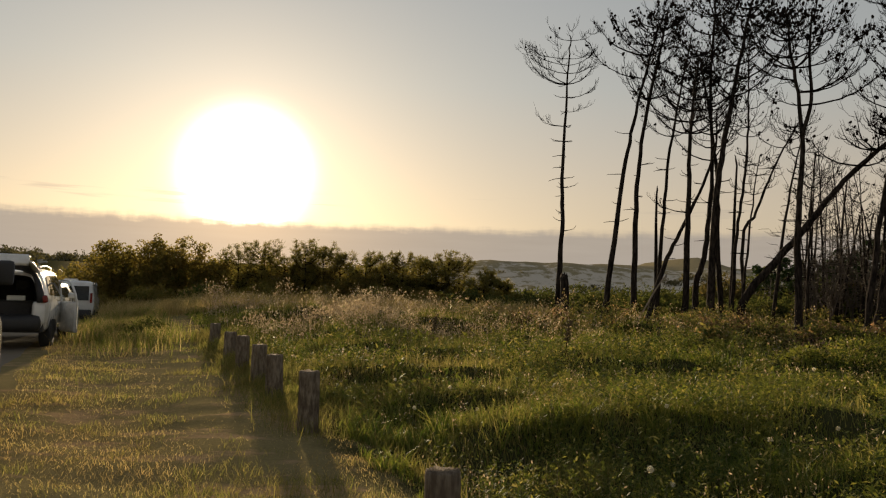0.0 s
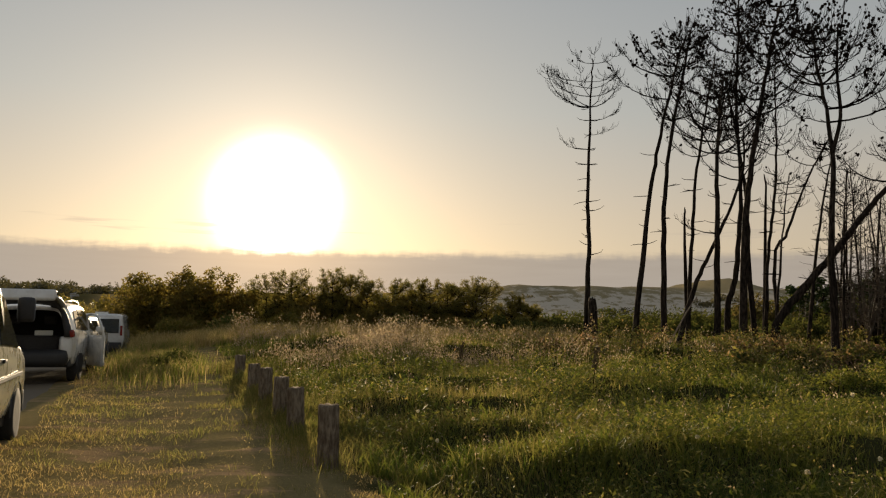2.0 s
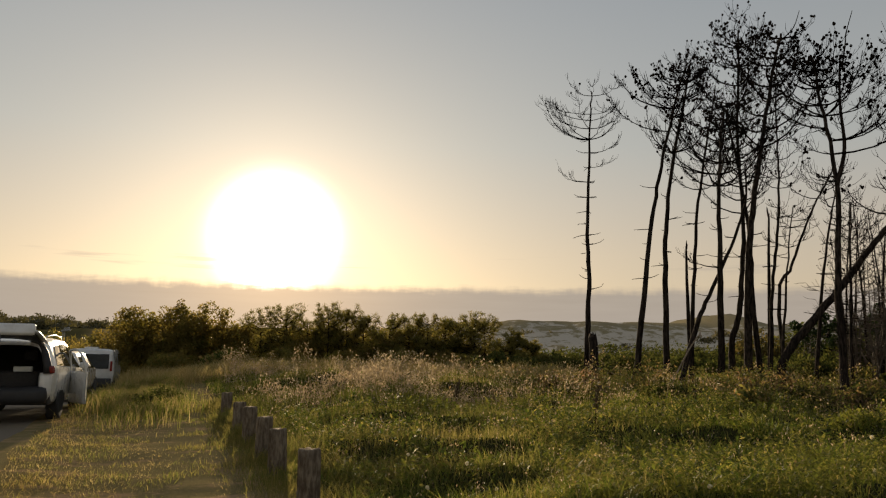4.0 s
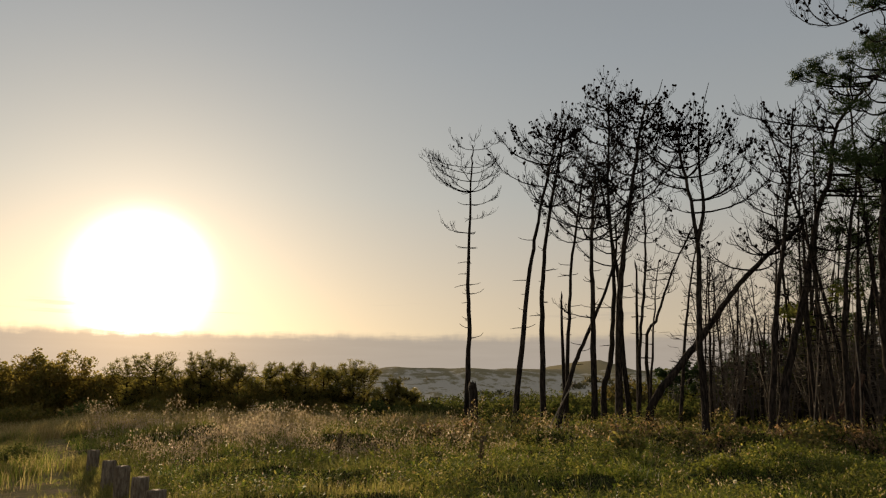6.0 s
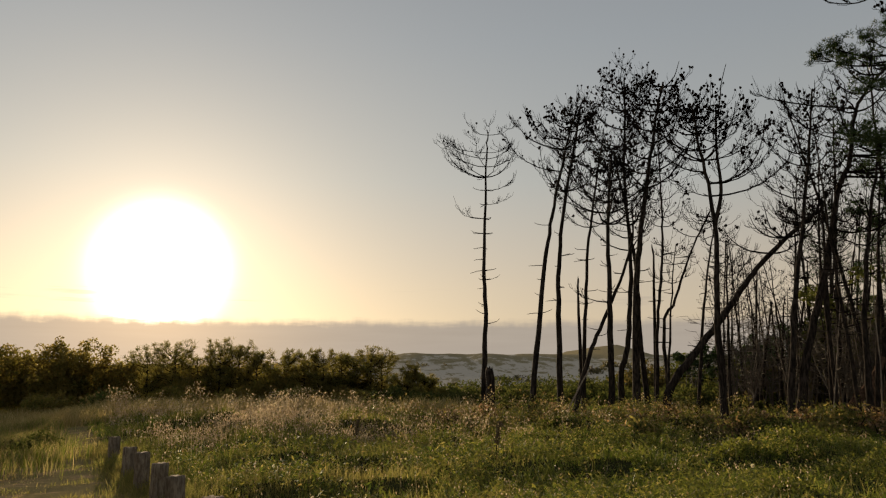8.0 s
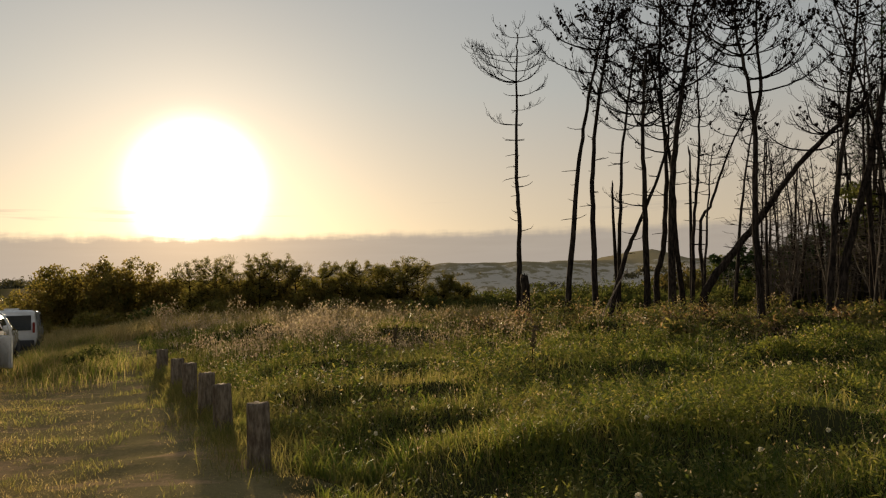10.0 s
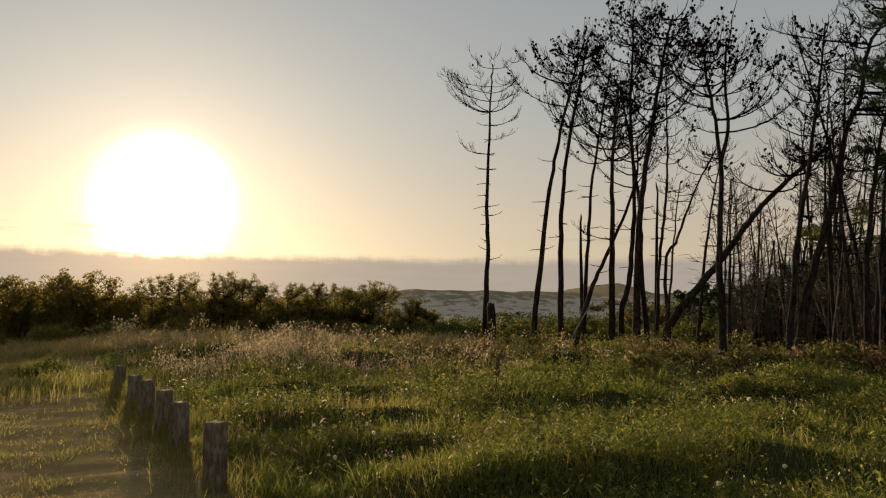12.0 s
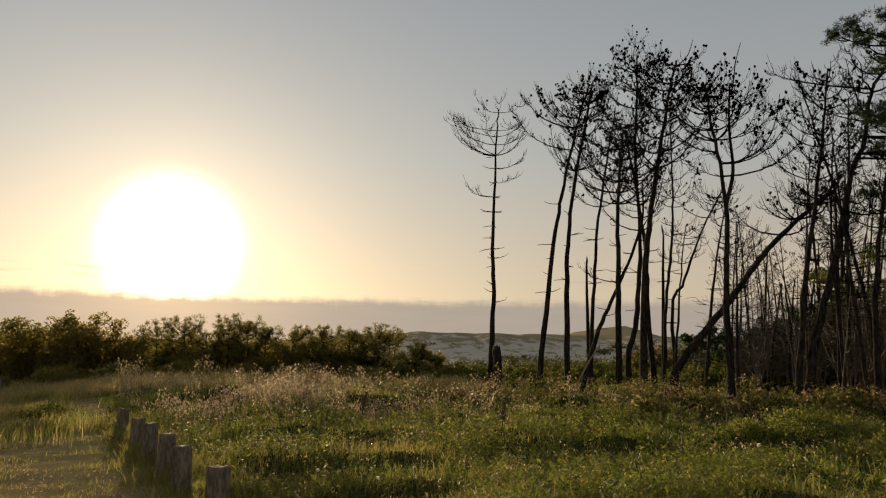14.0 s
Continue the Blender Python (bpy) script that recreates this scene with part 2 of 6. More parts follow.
FAR_LEAF = leafy("far_wood_leaves", [(0, (0.06, 0.065, 0.03)), (1, (0.12, 0.11, 0.055))], (0.09, 0.085, 0.04), 0.3, 0.1)
BARK = bark("charred_bark", (0.014, 0.011, 0.009), (0.075, 0.058, 0.046))
DRY_WOOD = bark("dry_broken_wood", (0.05, 0.028, 0.018), (0.19, 0.12, 0.08), 1.4)
PALE_WOOD = bark("peeled_grey_wood", (0.20, 0.155, 0.115), (0.46, 0.38, 0.29), 1.4)
SCRUB_TWIG = plain("brown_scrub_twigs", (0.11, 0.085, 0.06), 0.9, 0, 20, 0.4)
TWIG = plain("dead_twigs", (0.014, 0.011, 0.009), 0.9, 0, 30, 0.3)
CONE = plain("cone_scales", (0.020, 0.014, 0.010), 0.9, 0, 60, 0.3)
WOOD = bark("weathered_post_wood", (0.11, 0.085, 0.062), (0.30, 0.245, 0.18), 1.6)
for dull in (TWIG, CONE):
    dull.node_tree.nodes["Principled BSDF"].inputs["Specular IOR Level"].default_value = 0.02


# ---- ground ----
def sstep(a, b, x):
    t = np.clip((np.asarray(x, float) - a) / (b - a), 0, 1)
    return t * t * (3 - 2 * t)


def lattice(ix, iy, seed):
    h = (ix * 374761393 + iy * 668265263 + seed * 974634777) & 0x7FFFFFFF
    h = ((h ^ (h >> 13)) * 1274126177) & 0x7FFFFFFF
    return ((h ^ (h >> 16)) & 0xFFFF) / 65535.0


def vnoise(x, y, size, seed=1):
    """Smooth value noise from 0 to 1 with cells of that size in metres."""
    x, y = np.asarray(x, float) / size, np.asarray(y, float) / size
    ix, iy = np.floor(x).astype(np.int64), np.floor(y).astype(np.int64)
    fx, fy = x - ix, y - iy
    fx, fy = fx * fx * (3 - 2 * fx), fy * fy * (3 - 2 * fy)
    a, b = lattice(ix, iy, seed), lattice(ix + 1, iy, seed)
    c, d = lattice(ix, iy + 1, seed), lattice(ix + 1, iy + 1, seed)
    return (a * (1 - fx) + b * fx) * (1 - fy) + (c * (1 - fx) + d * fx) * fy


def beside(x, y):
    """Metres to the meadow's side of the row of posts (negative: towards the road)."""
    return (np.asarray(x, float) + 0.41 * (np.asarray(y, float) - 8.5) + 1.4) * 0.925


BANKS = ((2.85, 12.5, 0.75, 0.20), (3.5, 11.0, 0.55, 0.22), (4.6, 12.8, 0.8, 0.20), (1.55, 7.45, 0.5, 0.13), (1.35, 8.7, 0.4, 0.14), (1.85, 7.9, 0.4, 0.10), (4.0, 9.7, 0.6, 0.18), (6.4, 13.3, 0.8, 0.22), (3.7, 8.0, 0.5, 0.14),
         (5.6, 10.6, 0.7, 0.20), (7.6, 14.0, 0.8, 0.2), (2.1, 14.3, 0.7, 0.18), (0.4, 11.4, 0.6, 0.16), (5.2, 15.2, 0.8, 0.2), (2.4, 9.9, 0.45, 0.15), (7.2, 11.2, 0.7, 0.18))


def height(x, y):
    x, y = np.asarray(x, float), np.asarray(y, float)
    q = beside(x, y)
    rise = 0.034 * np.clip(y - 3, 0, 26)
    z = rise * (0.18 + 0.82 * sstep(-5, 3, q))
    tuft = sstep(0.3, 2.0, q) * sstep(34, 22, y) * sstep(2, 6, y)
    z = z + tuft * (0.22 * (vnoise(x, y, 2.3, 3) - 0.5) + 0.20 * (vnoise(x, y, 0.62, 4) - 0.5) + 0.22 * np.maximum(0, vnoise(x * 0.75, y, 1.25, 12) - 0.45) + 0.48 * (vnoise(x * 0.5, y * 1.0, 1.0, 6) - 0.5) + 0.03 * np.exp(-((x - 1.7) / 1.7) ** 2 - ((y - 7.3) / 0.9) ** 2))
    z = z + (0.05 * (vnoise(x, y, 1.1, 5) - 0.5) + 0.07 * (vnoise(x * 0.6, y * 1.3, 0.55, 13) - 0.5)) * sstep(-3.3, -2.4, q)
    for cx, cy, wide, tall in BANKS:
        v = y - cy + 0.25 * (vnoise(x, y, 0.5, 14) - 0.5)
        z = z + 0.7 * tall * np.exp(-((x - cx) / wide) ** 2 - (np.maximum(v, 0) / 0.7) ** 2) * sstep(-0.12, 0.16, v)
    z = z - 0.22 * np.exp(-((q - 0.95) / 0.55) ** 2) * sstep(4.5, 6.0, y) * sstep(12, 9, y)
    z = z + 0.25 * sstep(32, 60, y) + 0.07 * sstep(-1.5, -3.0, q) * sstep(3, 8, y)
    z = z - 0.045 * np.clip(y - 20, 0, 14) * sstep(-2.0, -4.0, q) * sstep(39, 35, y)
    crest = 4.4 + 2.2 * sstep(-30, 20, x) + 0.7 * (vnoise(x, y, 26, 7) - 0.5) + 1.9 * np.exp(-((x - 44.2) / 3.4) ** 2)
    dune = sstep(84, 142, y) * crest * sstep(330, 170, y) * sstep(-150, -60, x)
    dune = dune + sstep(70, 100, y) * sstep(330, 170, y) * (1.2 * (vnoise(x, y, 11, 8) - 0.5) + 0.5 * (vnoise(x, y, 4, 9) - 0.5))
    ridge = sstep(90, 300, y) * sstep(-55, -120, x) * (8 + 3 * (vnoise(x, y, 60, 10) - 0.5)) * sstep(900, 420, y)
    return z + dune + ridge - 1.5 * sstep(170, 300, y)


def ground_at(x, y):
    return float(height(x, y))


def spread_axis(lo, hi, step, far, grow):
    mid = list(np.arange(lo, hi + 1e-6, step))
    up, s, v = [], step, hi
    while v < far:
        s = min(s * grow, 260)
        v += s
        up.append(v)
    down, s, v = [], step, lo
    while v > -far:
        s = min(s * grow, 260)
        v -= s
        down.append(v)
    return np.array(down[::-1] + mid + up)


def mesh_of(name, verts, tris):
    """A mesh of triangles from arrays."""
    me = bpy.data.meshes.new(name)
    verts, tris = np.asarray(verts, np.float32), np.asarray(tris, np.int32)
    me.vertices.add(len(verts))
    me.vertices.foreach_set("co", verts.ravel())
    me.loops.add(tris.size)
    me.loops.foreach_set("vertex_index", tris.ravel())
    me.polygons.add(len(tris))
    me.polygons.foreach_set("loop_start", np.arange(0, tris.size, 3, dtype=np.int32))
    me.update(calc_edges=True)
    return me


def part(name, data, mat, parent=None, label="", smooth=False):
    """Links verts and faces, or a bmesh, as ONE mesh object under a thing or a part."""
    if isinstance(data, bpy.types.Mesh):
        me = data
    else:
        me = bpy.data.meshes.new(name)
        if isinstance(data, bmesh.types.BMesh):
            data.to_mesh(me)
            data.free()
        else:
            me.from_pydata(data[0], [], data[1])
    if mat and not me.materials:
        me.materials.append(mat)
    if smooth:
        me.shade_smooth()
    ob = new(name, me)
    if parent:
        ob.parent = parent
    if label:
        ob["label"] = label
    return ob


def ground_material():
    m, nt, bsdf = material("dune_ground", 0.95)
    p = place(nt)
    sep = node(nt, "ShaderNodeSeparateXYZ")
    feed(nt, sep.inputs[0], p)
    x, y = sep.outputs[0], sep.outputs[1]
    q = calc(nt, "MULTIPLY", calc(nt, "ADD", calc(nt, "ADD", x, calc(nt, "MULTIPLY", y, 0.41)), -2.085), 0.925)
    fine, mid, broad = speckle(nt, p, 22, 5, 0.65), speckle(nt, p, 1.6, 5), speckle(nt, p, 0.35, 4)
    soil = mixed(nt, fine, (0.26, 0.17, 0.09, 1), (0.48, 0.34, 0.20, 1))
    turf = mixed(nt, fine, (0.15, 0.125, 0.055, 1), (0.31, 0.245, 0.12, 1))
    worn = speckle(nt, stretched(nt, p, 1.0, 2.4, 1.0), 0.9, 6, 0.65)
    strip = mixed(nt, ranged(nt, worn, 0.50, 0.62, 0.0, 0.9), turf, soil)
    meadow = mixed(nt, fine, (0.025, 0.03, 0.01, 1), (0.075, 0.07, 0.03, 1))
    edge = calc(nt, "ADD", q, calc(nt, "MULTIPLY", calc(nt, "SUBTRACT", mid, 0.5), 1.6))
    near = mixed(nt, ranged(nt, edge, -0.2, 0.6), strip, meadow)
    sand = mixed(nt, fine, (0.50, 0.435, 0.345, 1), (0.66, 0.585, 0.475, 1))
    scrub = mixed(nt, fine, (0.15, 0.125, 0.055, 1), (0.36, 0.29, 0.15, 1))
    blot = speckle(nt, stretched(nt, p, 0.5, 0.28, 0.5), 1.0, 8, 0.7)
    lift = calc(nt, "ADD", sep.outputs[2], calc(nt, "MULTIPLY", calc(nt, "SUBTRACT", blot, 0.5), 17.0))
    cover = calc(nt, "MAXIMUM", calc(nt, "MAXIMUM", ranged(nt, lift, 4.6, 6.4, 0.0, 0.85), ranged(nt, lift, 1.9, 1.2)), ranged(nt, blot, 0.54, 0.60, 0.0, 0.9))
    dune = mixed(nt, cover, sand, scrub)
    rough = mixed(nt, fine, (0.05, 0.052, 0.022, 1), (0.13, 0.11, 0.05, 1))
    near = mixed(nt, ranged(nt, q, -13, -9), rough, near)
    feed(nt, bsdf.inputs["Base Color"], mixed(nt, calc(nt, "MULTIPLY", ranged(nt, y, 48, 62), ranged(nt, x, -26, -10)), near, dune))
    bsdf.inputs["Specular IOR Level"].default_value = 0.0
    bump(nt, bsdf, calc(nt, "ADD", fine, mid), 0.6, 0.03)
    return m


GROUND = ground_material()


def build_ground():
    xs, ys = spread_axis(-16, 18, 0.22, 3500, 1.09), spread_axis(-3, 33, 0.22, 3500, 1.075)
    gx, gy = np.meshgrid(xs, ys)
    verts = np.stack([gx, gy, height(gx, gy)], -1).reshape(-1, 3)
    nx = len(xs)
    i = (np.arange(len(ys) - 1)[:, None] * nx + np.arange(nx - 1)).ravel()
    tris = np.concatenate([np.stack([i, i + 1, i + nx + 1], 1), np.stack([i, i + nx + 1, i + nx], 1)])
    ob = part("ground", mesh_of("ground", verts, tris), GROUND, smooth=True)
    tagged(ob, "sandy coastal ground of turf, meadow soil and dunes", "ground", kind="structure")


build_ground()


def road_material():
    m, nt, bsdf = material("worn_gravel_road", 0.9)
    p = place(nt)
    fine, broad = speckle(nt, p, 60, 4, 0.7), speckle(nt, p, 0.8, 4)
    c = mixed(nt, fine, (0.12, 0.10, 0.078, 1), (0.29, 0.245, 0.185, 1))
    feed(nt, bsdf.inputs["Base Color"], mixed(nt, ranged(nt, broad, 0.45, 0.7, 0, 0.6), c, (0.22, 0.18, 0.12, 1)))
    bsdf.inputs["Specular IOR Level"].default_value = 0.03
    bump(nt, bsdf, fine, 0.6, 0.01)
    return m


def build_road():
    rng = np.random.default_rng(5)
    verts, faces = [], []
    along = np.arange(-14, 27, 0.5)
    for s in along:
        ragged = 0.35 * (vnoise(s, 0, 1.7, 21) - 0.5)
        for k in range(9):
            q = -8.6 + (5.55 + ragged) * k / 8
            x, y = -1.4 + 0.925 * q - 0.38 * s, 8.5 + 0.38 * q + 0.925 * s
            verts.append((x, y, ground_at(x, y) + (0.012 if 0 < k < 8 else -0.03)))
    for a in range(len(along) - 1):
        for k in range(8):
            i = a * 9 + k
            faces.append((i, i + 1, i + 10, i + 9))
    tagged(part("road", (verts, faces), road_material(), smooth=True), "grey gravel lane with a ragged grassy edge", "road", kind="structure")


build_road()


# ---- shapes ----
def tube(out, pts, radii, sides=6, cap=True):
    """A round tapering limb through the points, added to out = (verts, faces)."""
    verts, faces = out
    base = len(verts)
    pts = [Vector(p) for p in pts]
    for i, p in enumerate(pts):
        ahead = (pts[min(i + 1, len(pts) - 1)] - pts[max(i - 1, 0)]).normalized()
        side = ahead.cross(Vector((0.31, 0.87, 0.21))).normalized()
        other = ahead.cross(side)
        for k in range(sides):
            a = 2 * math.pi * k / sides
            verts.append(p + (side * math.cos(a) + other * math.sin(a)) * radii[i])
    for i in range(len(pts) - 1):
        for k in range(sides):
            a, b = base + i * sides + k, base + i * sides + (k + 1) % sides
            faces.append((a, b, b + sides, a + sides))
    if cap:
        faces.append(tuple(base + (len(pts) - 1) * sides + k for k in range(sides)))
        faces.append(tuple(base + k for k in reversed(range(sides))))


def spline(pts, steps):
    """A smooth line through the points."""
    pts = [Vector(p) for p in pts]
    ext = [pts[0] * 2 - pts[1], *pts, pts[-1] * 2 - pts[-2]]
    line = []
    for i in range(1, len(ext) - 2):
        p0, p1, p2, p3 = ext[i - 1:i + 3]
        for k in range(steps):
            t = k / steps
            line.append(0.5 * (2 * p1 + (p2 - p0) * t + (2 * p0 - 5 * p1 + 4 * p2 - p3) * t * t + (3 * p1 - p0 - 3 * p2 + p3) * t ** 3))
    return line + [pts[-1]]


def cone_at(out, p, size, rng):
    """A plump open cone: blunt base, widest below the middle, pointed tip."""
    verts, faces = out
    b = len(verts)
    tilt = Vector((rng.uniform(-.7, .7), rng.uniform(-.7, .7), 1)).normalized()
    side = tilt.orthogonal().normalized()
    other = tilt.cross(side)
    verts.append(p - tilt * size * 0.8)
    for f, w in ((-0.5, 0.55), (0.1, 0.72), (0.65, 0.42)):
        for k in range(5):
            a = 2 * math.pi * k / 5 + f
            verts.append(p + tilt * size * f + (side * math.cos(a) + other * math.sin(a)) * size * w * rng.uniform(0.8, 1.15))
    verts.append(p + tilt * size * 0.95)
    for k in range(5):
        n = (k + 1) % 5
        faces.append((b, b + 1 + n, b + 1 + k))
        for ring in (1, 6):
            faces.append((b + ring + k, b + ring + n, b + ring + 5 + n, b + ring + 5 + k))
        faces.append((b + 16, b + 11 + k, b + 11 + n))


def limb_line(rng, start, az, reach, rise, n=6, wob=0.05):
    """A limb that leaves flat and bends upwards."""
    side = Vector((-math.sin(az), math.cos(az), 0))
    out = Vector((math.cos(az), math.sin(az), 0))
    drift = rng.uniform(-0.25, 0.25)
    line = []
    for i in range(n):
        t = i / (n - 1)
        p = start + out * reach * math.sin(t * 1.35) / math.sin(1.35) + Vector((0, 0, rise * t ** 1.9))
        p += side * (drift * reach * t * t + rng.uniform(-wob, wob) * min(1, t * 3)) + Vector((0, 0, rng.uniform(-wob, wob) * t))
        line.append(p)
    return line


def twigs_on(rng, out, cones, line, count, length, cone_rate, cone_size, r=0.008, low=0.0, high=0.0):
    for _ in range(count):
        t = rng.uniform(0.28, 1.0)
        f = t * (len(line) - 1)
        i = min(int(f), len(line) - 2)
        p = line[i].lerp(line[i + 1], f - i)
        ahead = (line[i + 1] - line[i]).normalized()
        az = math.atan2(ahead.y, ahead.x) + rng.choice((-1, 1)) * rng.uniform(0.3, 1.2)
        reach = length * rng.uniform(0.4, 1.0)
        rate = cone_rate * (min(1, max(0.04, (p.z - low) / (high - low))) * 1.25 if high else 1)
        tw = limb_line(rng, p, az, reach * 0.7, reach * rng.uniform(0.35, 1.0), 4, 0.02)
        tube(out, tw, [r, r * 0.85, r * 0.7, r * 0.5], 3, False)
        for _ in range(2):
            q = tw[rng.choice((1, 2))]
            s = limb_line(rng, q, az + rng.uniform(-1.2, 1.2), reach * 0.3, reach * rng.uniform(0.2, 0.5), 3, 0.01)
            tube(out, s, [r * 0.7, r * 0.6, r * 0.4], 3, False)
            if rng.random() < rate * 0.45:
                cone_at(cones, s[-1], cone_size * rng.uniform(0.6, 1.1), rng)
        if rng.random() < rate:
            q = tw[rng.choice((1, 3, 3))]
            for _ in range(rng.choice((1, 1, 2, 3))):
                cone_at(cones, q + Vector((rng.uniform(-1, 1), rng.uniform(-1, 1), rng.uniform(-1, 1))) * cone_size * 0.9, cone_size * rng.uniform(0.7, 1.2), rng)


def tuft_at(rng, out, p, size, count):
    """A brush of needles."""
    verts, faces = out
    for _ in range(count):
        d = Vector((rng.gauss(0, 1), rng.gauss(0, 1), rng.gauss(0.45, 0.8))).normalized()
        side = d.cross(Vector((rng.gauss(0, 1), rng.gauss(0, 1), rng.gauss(0, 1)))).normalized() * size * 0.075
        q = p + d * size * 0.1 + Vector((rng.gauss(0, 1), rng.gauss(0, 1), rng.gauss(0, 0.7))) * size * 0.35
        b = len(verts)
        verts += [q - side, q + side, q + d * size * rng.uniform(0.7, 1.1)]
        faces.append((b, b + 1, b + 2))


def pine(label, x, y, line, r, crown=0.7, spread=1.4, whorls=7, cone_rate=0.4, stubs=14, seed=1, needles=0, limbs=(), depth_lean=0.0, twig_count=9, group="", top_r=0.25, forks=(), leaders=(), clumps=(), joined=False):
    """A pine: the trunk through (sideways, up) steps from its foot, limbs from the crown's share of the height upwards.
    limbs: single boughs (height, azimuth in degrees, reach, rise, radius). forks: stems that part from the trunk, lines of steps."""
    rng = random.Random(seed)
    r *= 0.69
    foot = Vector((x, y, ground_at(x, y) - 0.06))
    total = line[-1][1]
    thing = new("pine_tree")
    thing.location = foot
    tagged(thing, label, "tree", group)
    full = [(0, 0)] + list(line)
    stem = spline([Vector((dx, depth_lean * z / total, z)) for dx, z in full], 7)
    stem = [p + Vector((rng.uniform(-.022, .022), rng.uniform(-.022, .022), 0)) * min(1, p.z) for p in stem]
    n = len(stem)
    radii = []
    for p in stem:
        f = min(1, max(0, p.z / total))
        radii.append(r * ((1 - f) * (1 - top_r) + top_r) * (1 + 0.3 * math.exp(-p.z / 0.2)) * rng.uniform(0.95, 1.06))
    trunk, wood, cones, green = ([], []), ([], []), ([], []), ([], [])
    tube(trunk, stem, radii, 9)
    stems, boughs = [(stem, r)], []
    for fork in forks:
        sub = spline([Vector((dx, depth_lean * z / total + k * 0.03, z)) for k, (dx, z) in enumerate(fork)], 5)
        tube(trunk, sub, [r * (0.55 - 0.35 * i / (len(sub) - 1)) for i in range(len(sub))], 7)
        stems.append((sub, r * 0.6))

    for leader in leaders:
        sub = spline([Vector((dx, depth_lean * z / total, z)) for dx, z in leader], 4)
        tube(trunk, sub, [0.022 - 0.014 * i / (len(sub) - 1) for i in range(len(sub))], 6)
        if needles:
            twigs_on(rng, wood, cones, sub, 3 * len(leader), 0.5, 0.35, 0.05, 0.007)

    def bough(start, az, reach, rise, thick, clad=True):
        wood = ([], [])
        boughs.append(wood)
        bl = limb_line(rng, start, az, reach, rise, 7, 0.05)
        tube(wood, bl, [thick * (1 - 0.75 * i / 6) for i in range(7)], 5, False)
        if needles and clad and not clumps:
            for _ in range(max(2, int(reach * 5))):
                f = rng.uniform(0.35, 1.0) * 6
                i = min(int(f), 5)
                p = bl[i].lerp(bl[i + 1], f - i) + Vector((rng.gauss(0, .12), rng.gauss(0, .12), rng.uniform(0, .2)))
                tuft_at(rng, green, p, rng.uniform(0.16, 0.26), needles)
        twigs_on(rng, wood, cones, bl, max(3, int(twig_count * (0.7 if joined else 1.3) * reach / 1.3)), 0.6, cone_rate * 0.8, 0.053, 0.0085, total * min(crown, 0.8), total * 1.02)
        if rng.random() < cone_rate * 0.5:
            cone_at(cones, bl[-1], 0.065, rng)

    for sub, sr in stems:
        top = sub[-1].z
        low = total * crown if sub is stem else sub[0].z + 0.35 * (top - sub[0].z)
        for k in range(whorls if sub is stem else max(2, whorls // 2)):
            z = low + (top - low) * (k + rng.uniform(0.0, 0.7)) / max(1, whorls if sub is stem else whorls // 2)
            i = min(range(len(sub)), key=lambda j: abs(sub[j].z - z))
            fr = (z - low) / max(0.1, top - low)
            az0 = rng.uniform(0, 6.28)
            count = rng.choice((2, 3, 3, 4))
            for c in range(count):
                reach = spread * (1.05 - 0.6 * fr) * rng.uniform(0.55, 1.1)
                rise = min(max(0.15, (top + 0.15 - z) * rng.uniform(0.55, 1.0)), reach * 1.15)
                bough(sub[i], az0 + c * 6.28 / count + rng.uniform(-.4, .4), reach, rise, max(0.011, min(0.03, sr * 0.24)))
    for z, az, reach, rise, thick, *bare in limbs:
        i = min(range(n), key=lambda j: abs(stem[j].z - z))
        bough(stem[i], radians(az), reach, rise, thick, not bare)
    for dx, z, size in clumps:
        i = min(range(n), key=lambda j: abs(stem[j].z - (z - 0.35)))
        goal = Vector((dx, stem[i].y + rng.uniform(-.6, .6), z))
        start = stem[i]
        mid = start.lerp(goal, 0.55) + Vector((0, 0, -0.18))
        bl = spline([start, mid, goal], 4)
        wood_line = ([], [])
        tube(wood_line, bl, [0.035 - 0.026 * k / (len(bl) - 1) for k in range(len(bl))], 5, False)
        for k in range(int(85 * size)):
            d = Vector((rng.gauss(0, 1.15), rng.gauss(0, 1), rng.gauss(0, 0.42)))
            p = goal + d * (size * 0.55)
            tuft_at(rng, green, p, rng.uniform(0.09, 0.14), 34)
            if k % 3 == 0:
                tube(wood_line, limb_line(rng, bl[-3], math.atan2((p - bl[-3]).y, (p - bl[-3]).x), math.hypot((p - bl[-3]).x, (p - bl[-3]).y), p.z - bl[-3].z, 4, 0.02), [0.01, 0.008, 0.006, 0.004], 3, False)
        boughs.append(wood_line)
    for _ in range(int(stubs * 1.7)):
        z = total * (0.3 + (crown - 0.3) * rng.random())
        i = min(range(n), key=lambda j: abs(stem[j].z - z))
        az = rng.uniform(0, 6.28)
        ln = rng.uniform(0.15, 0.6)
        tube(wood, limb_line(rng, stem[i], az, ln, ln * rng.uniform(-.1, .35), 4, 0.015), [0.014, 0.011, 0.009, 0.005], 4, False)
    part("trunk", trunk, BARK, thing, smooth=True)
    if joined:
        whole = (list(wood[0]), list(wood[1]))
        for v, f in boughs:
            b = len(whole[0])
            whole[0].extend(v)
            whole[1].extend(tuple(i + b for i in face) for face in f)
        tagged(part("branch_tangle", whole, TWIG, thing, "thin bare tangled branches"), kind="stuff")
    else:
        for bough_mesh in boughs:
            part("branch", bough_mesh, TWIG, thing)
        if wood[0]:
            tagged(part("twig_tangle", wood, TWIG, thing, "short dead twigs along the trunk"), kind="stuff")
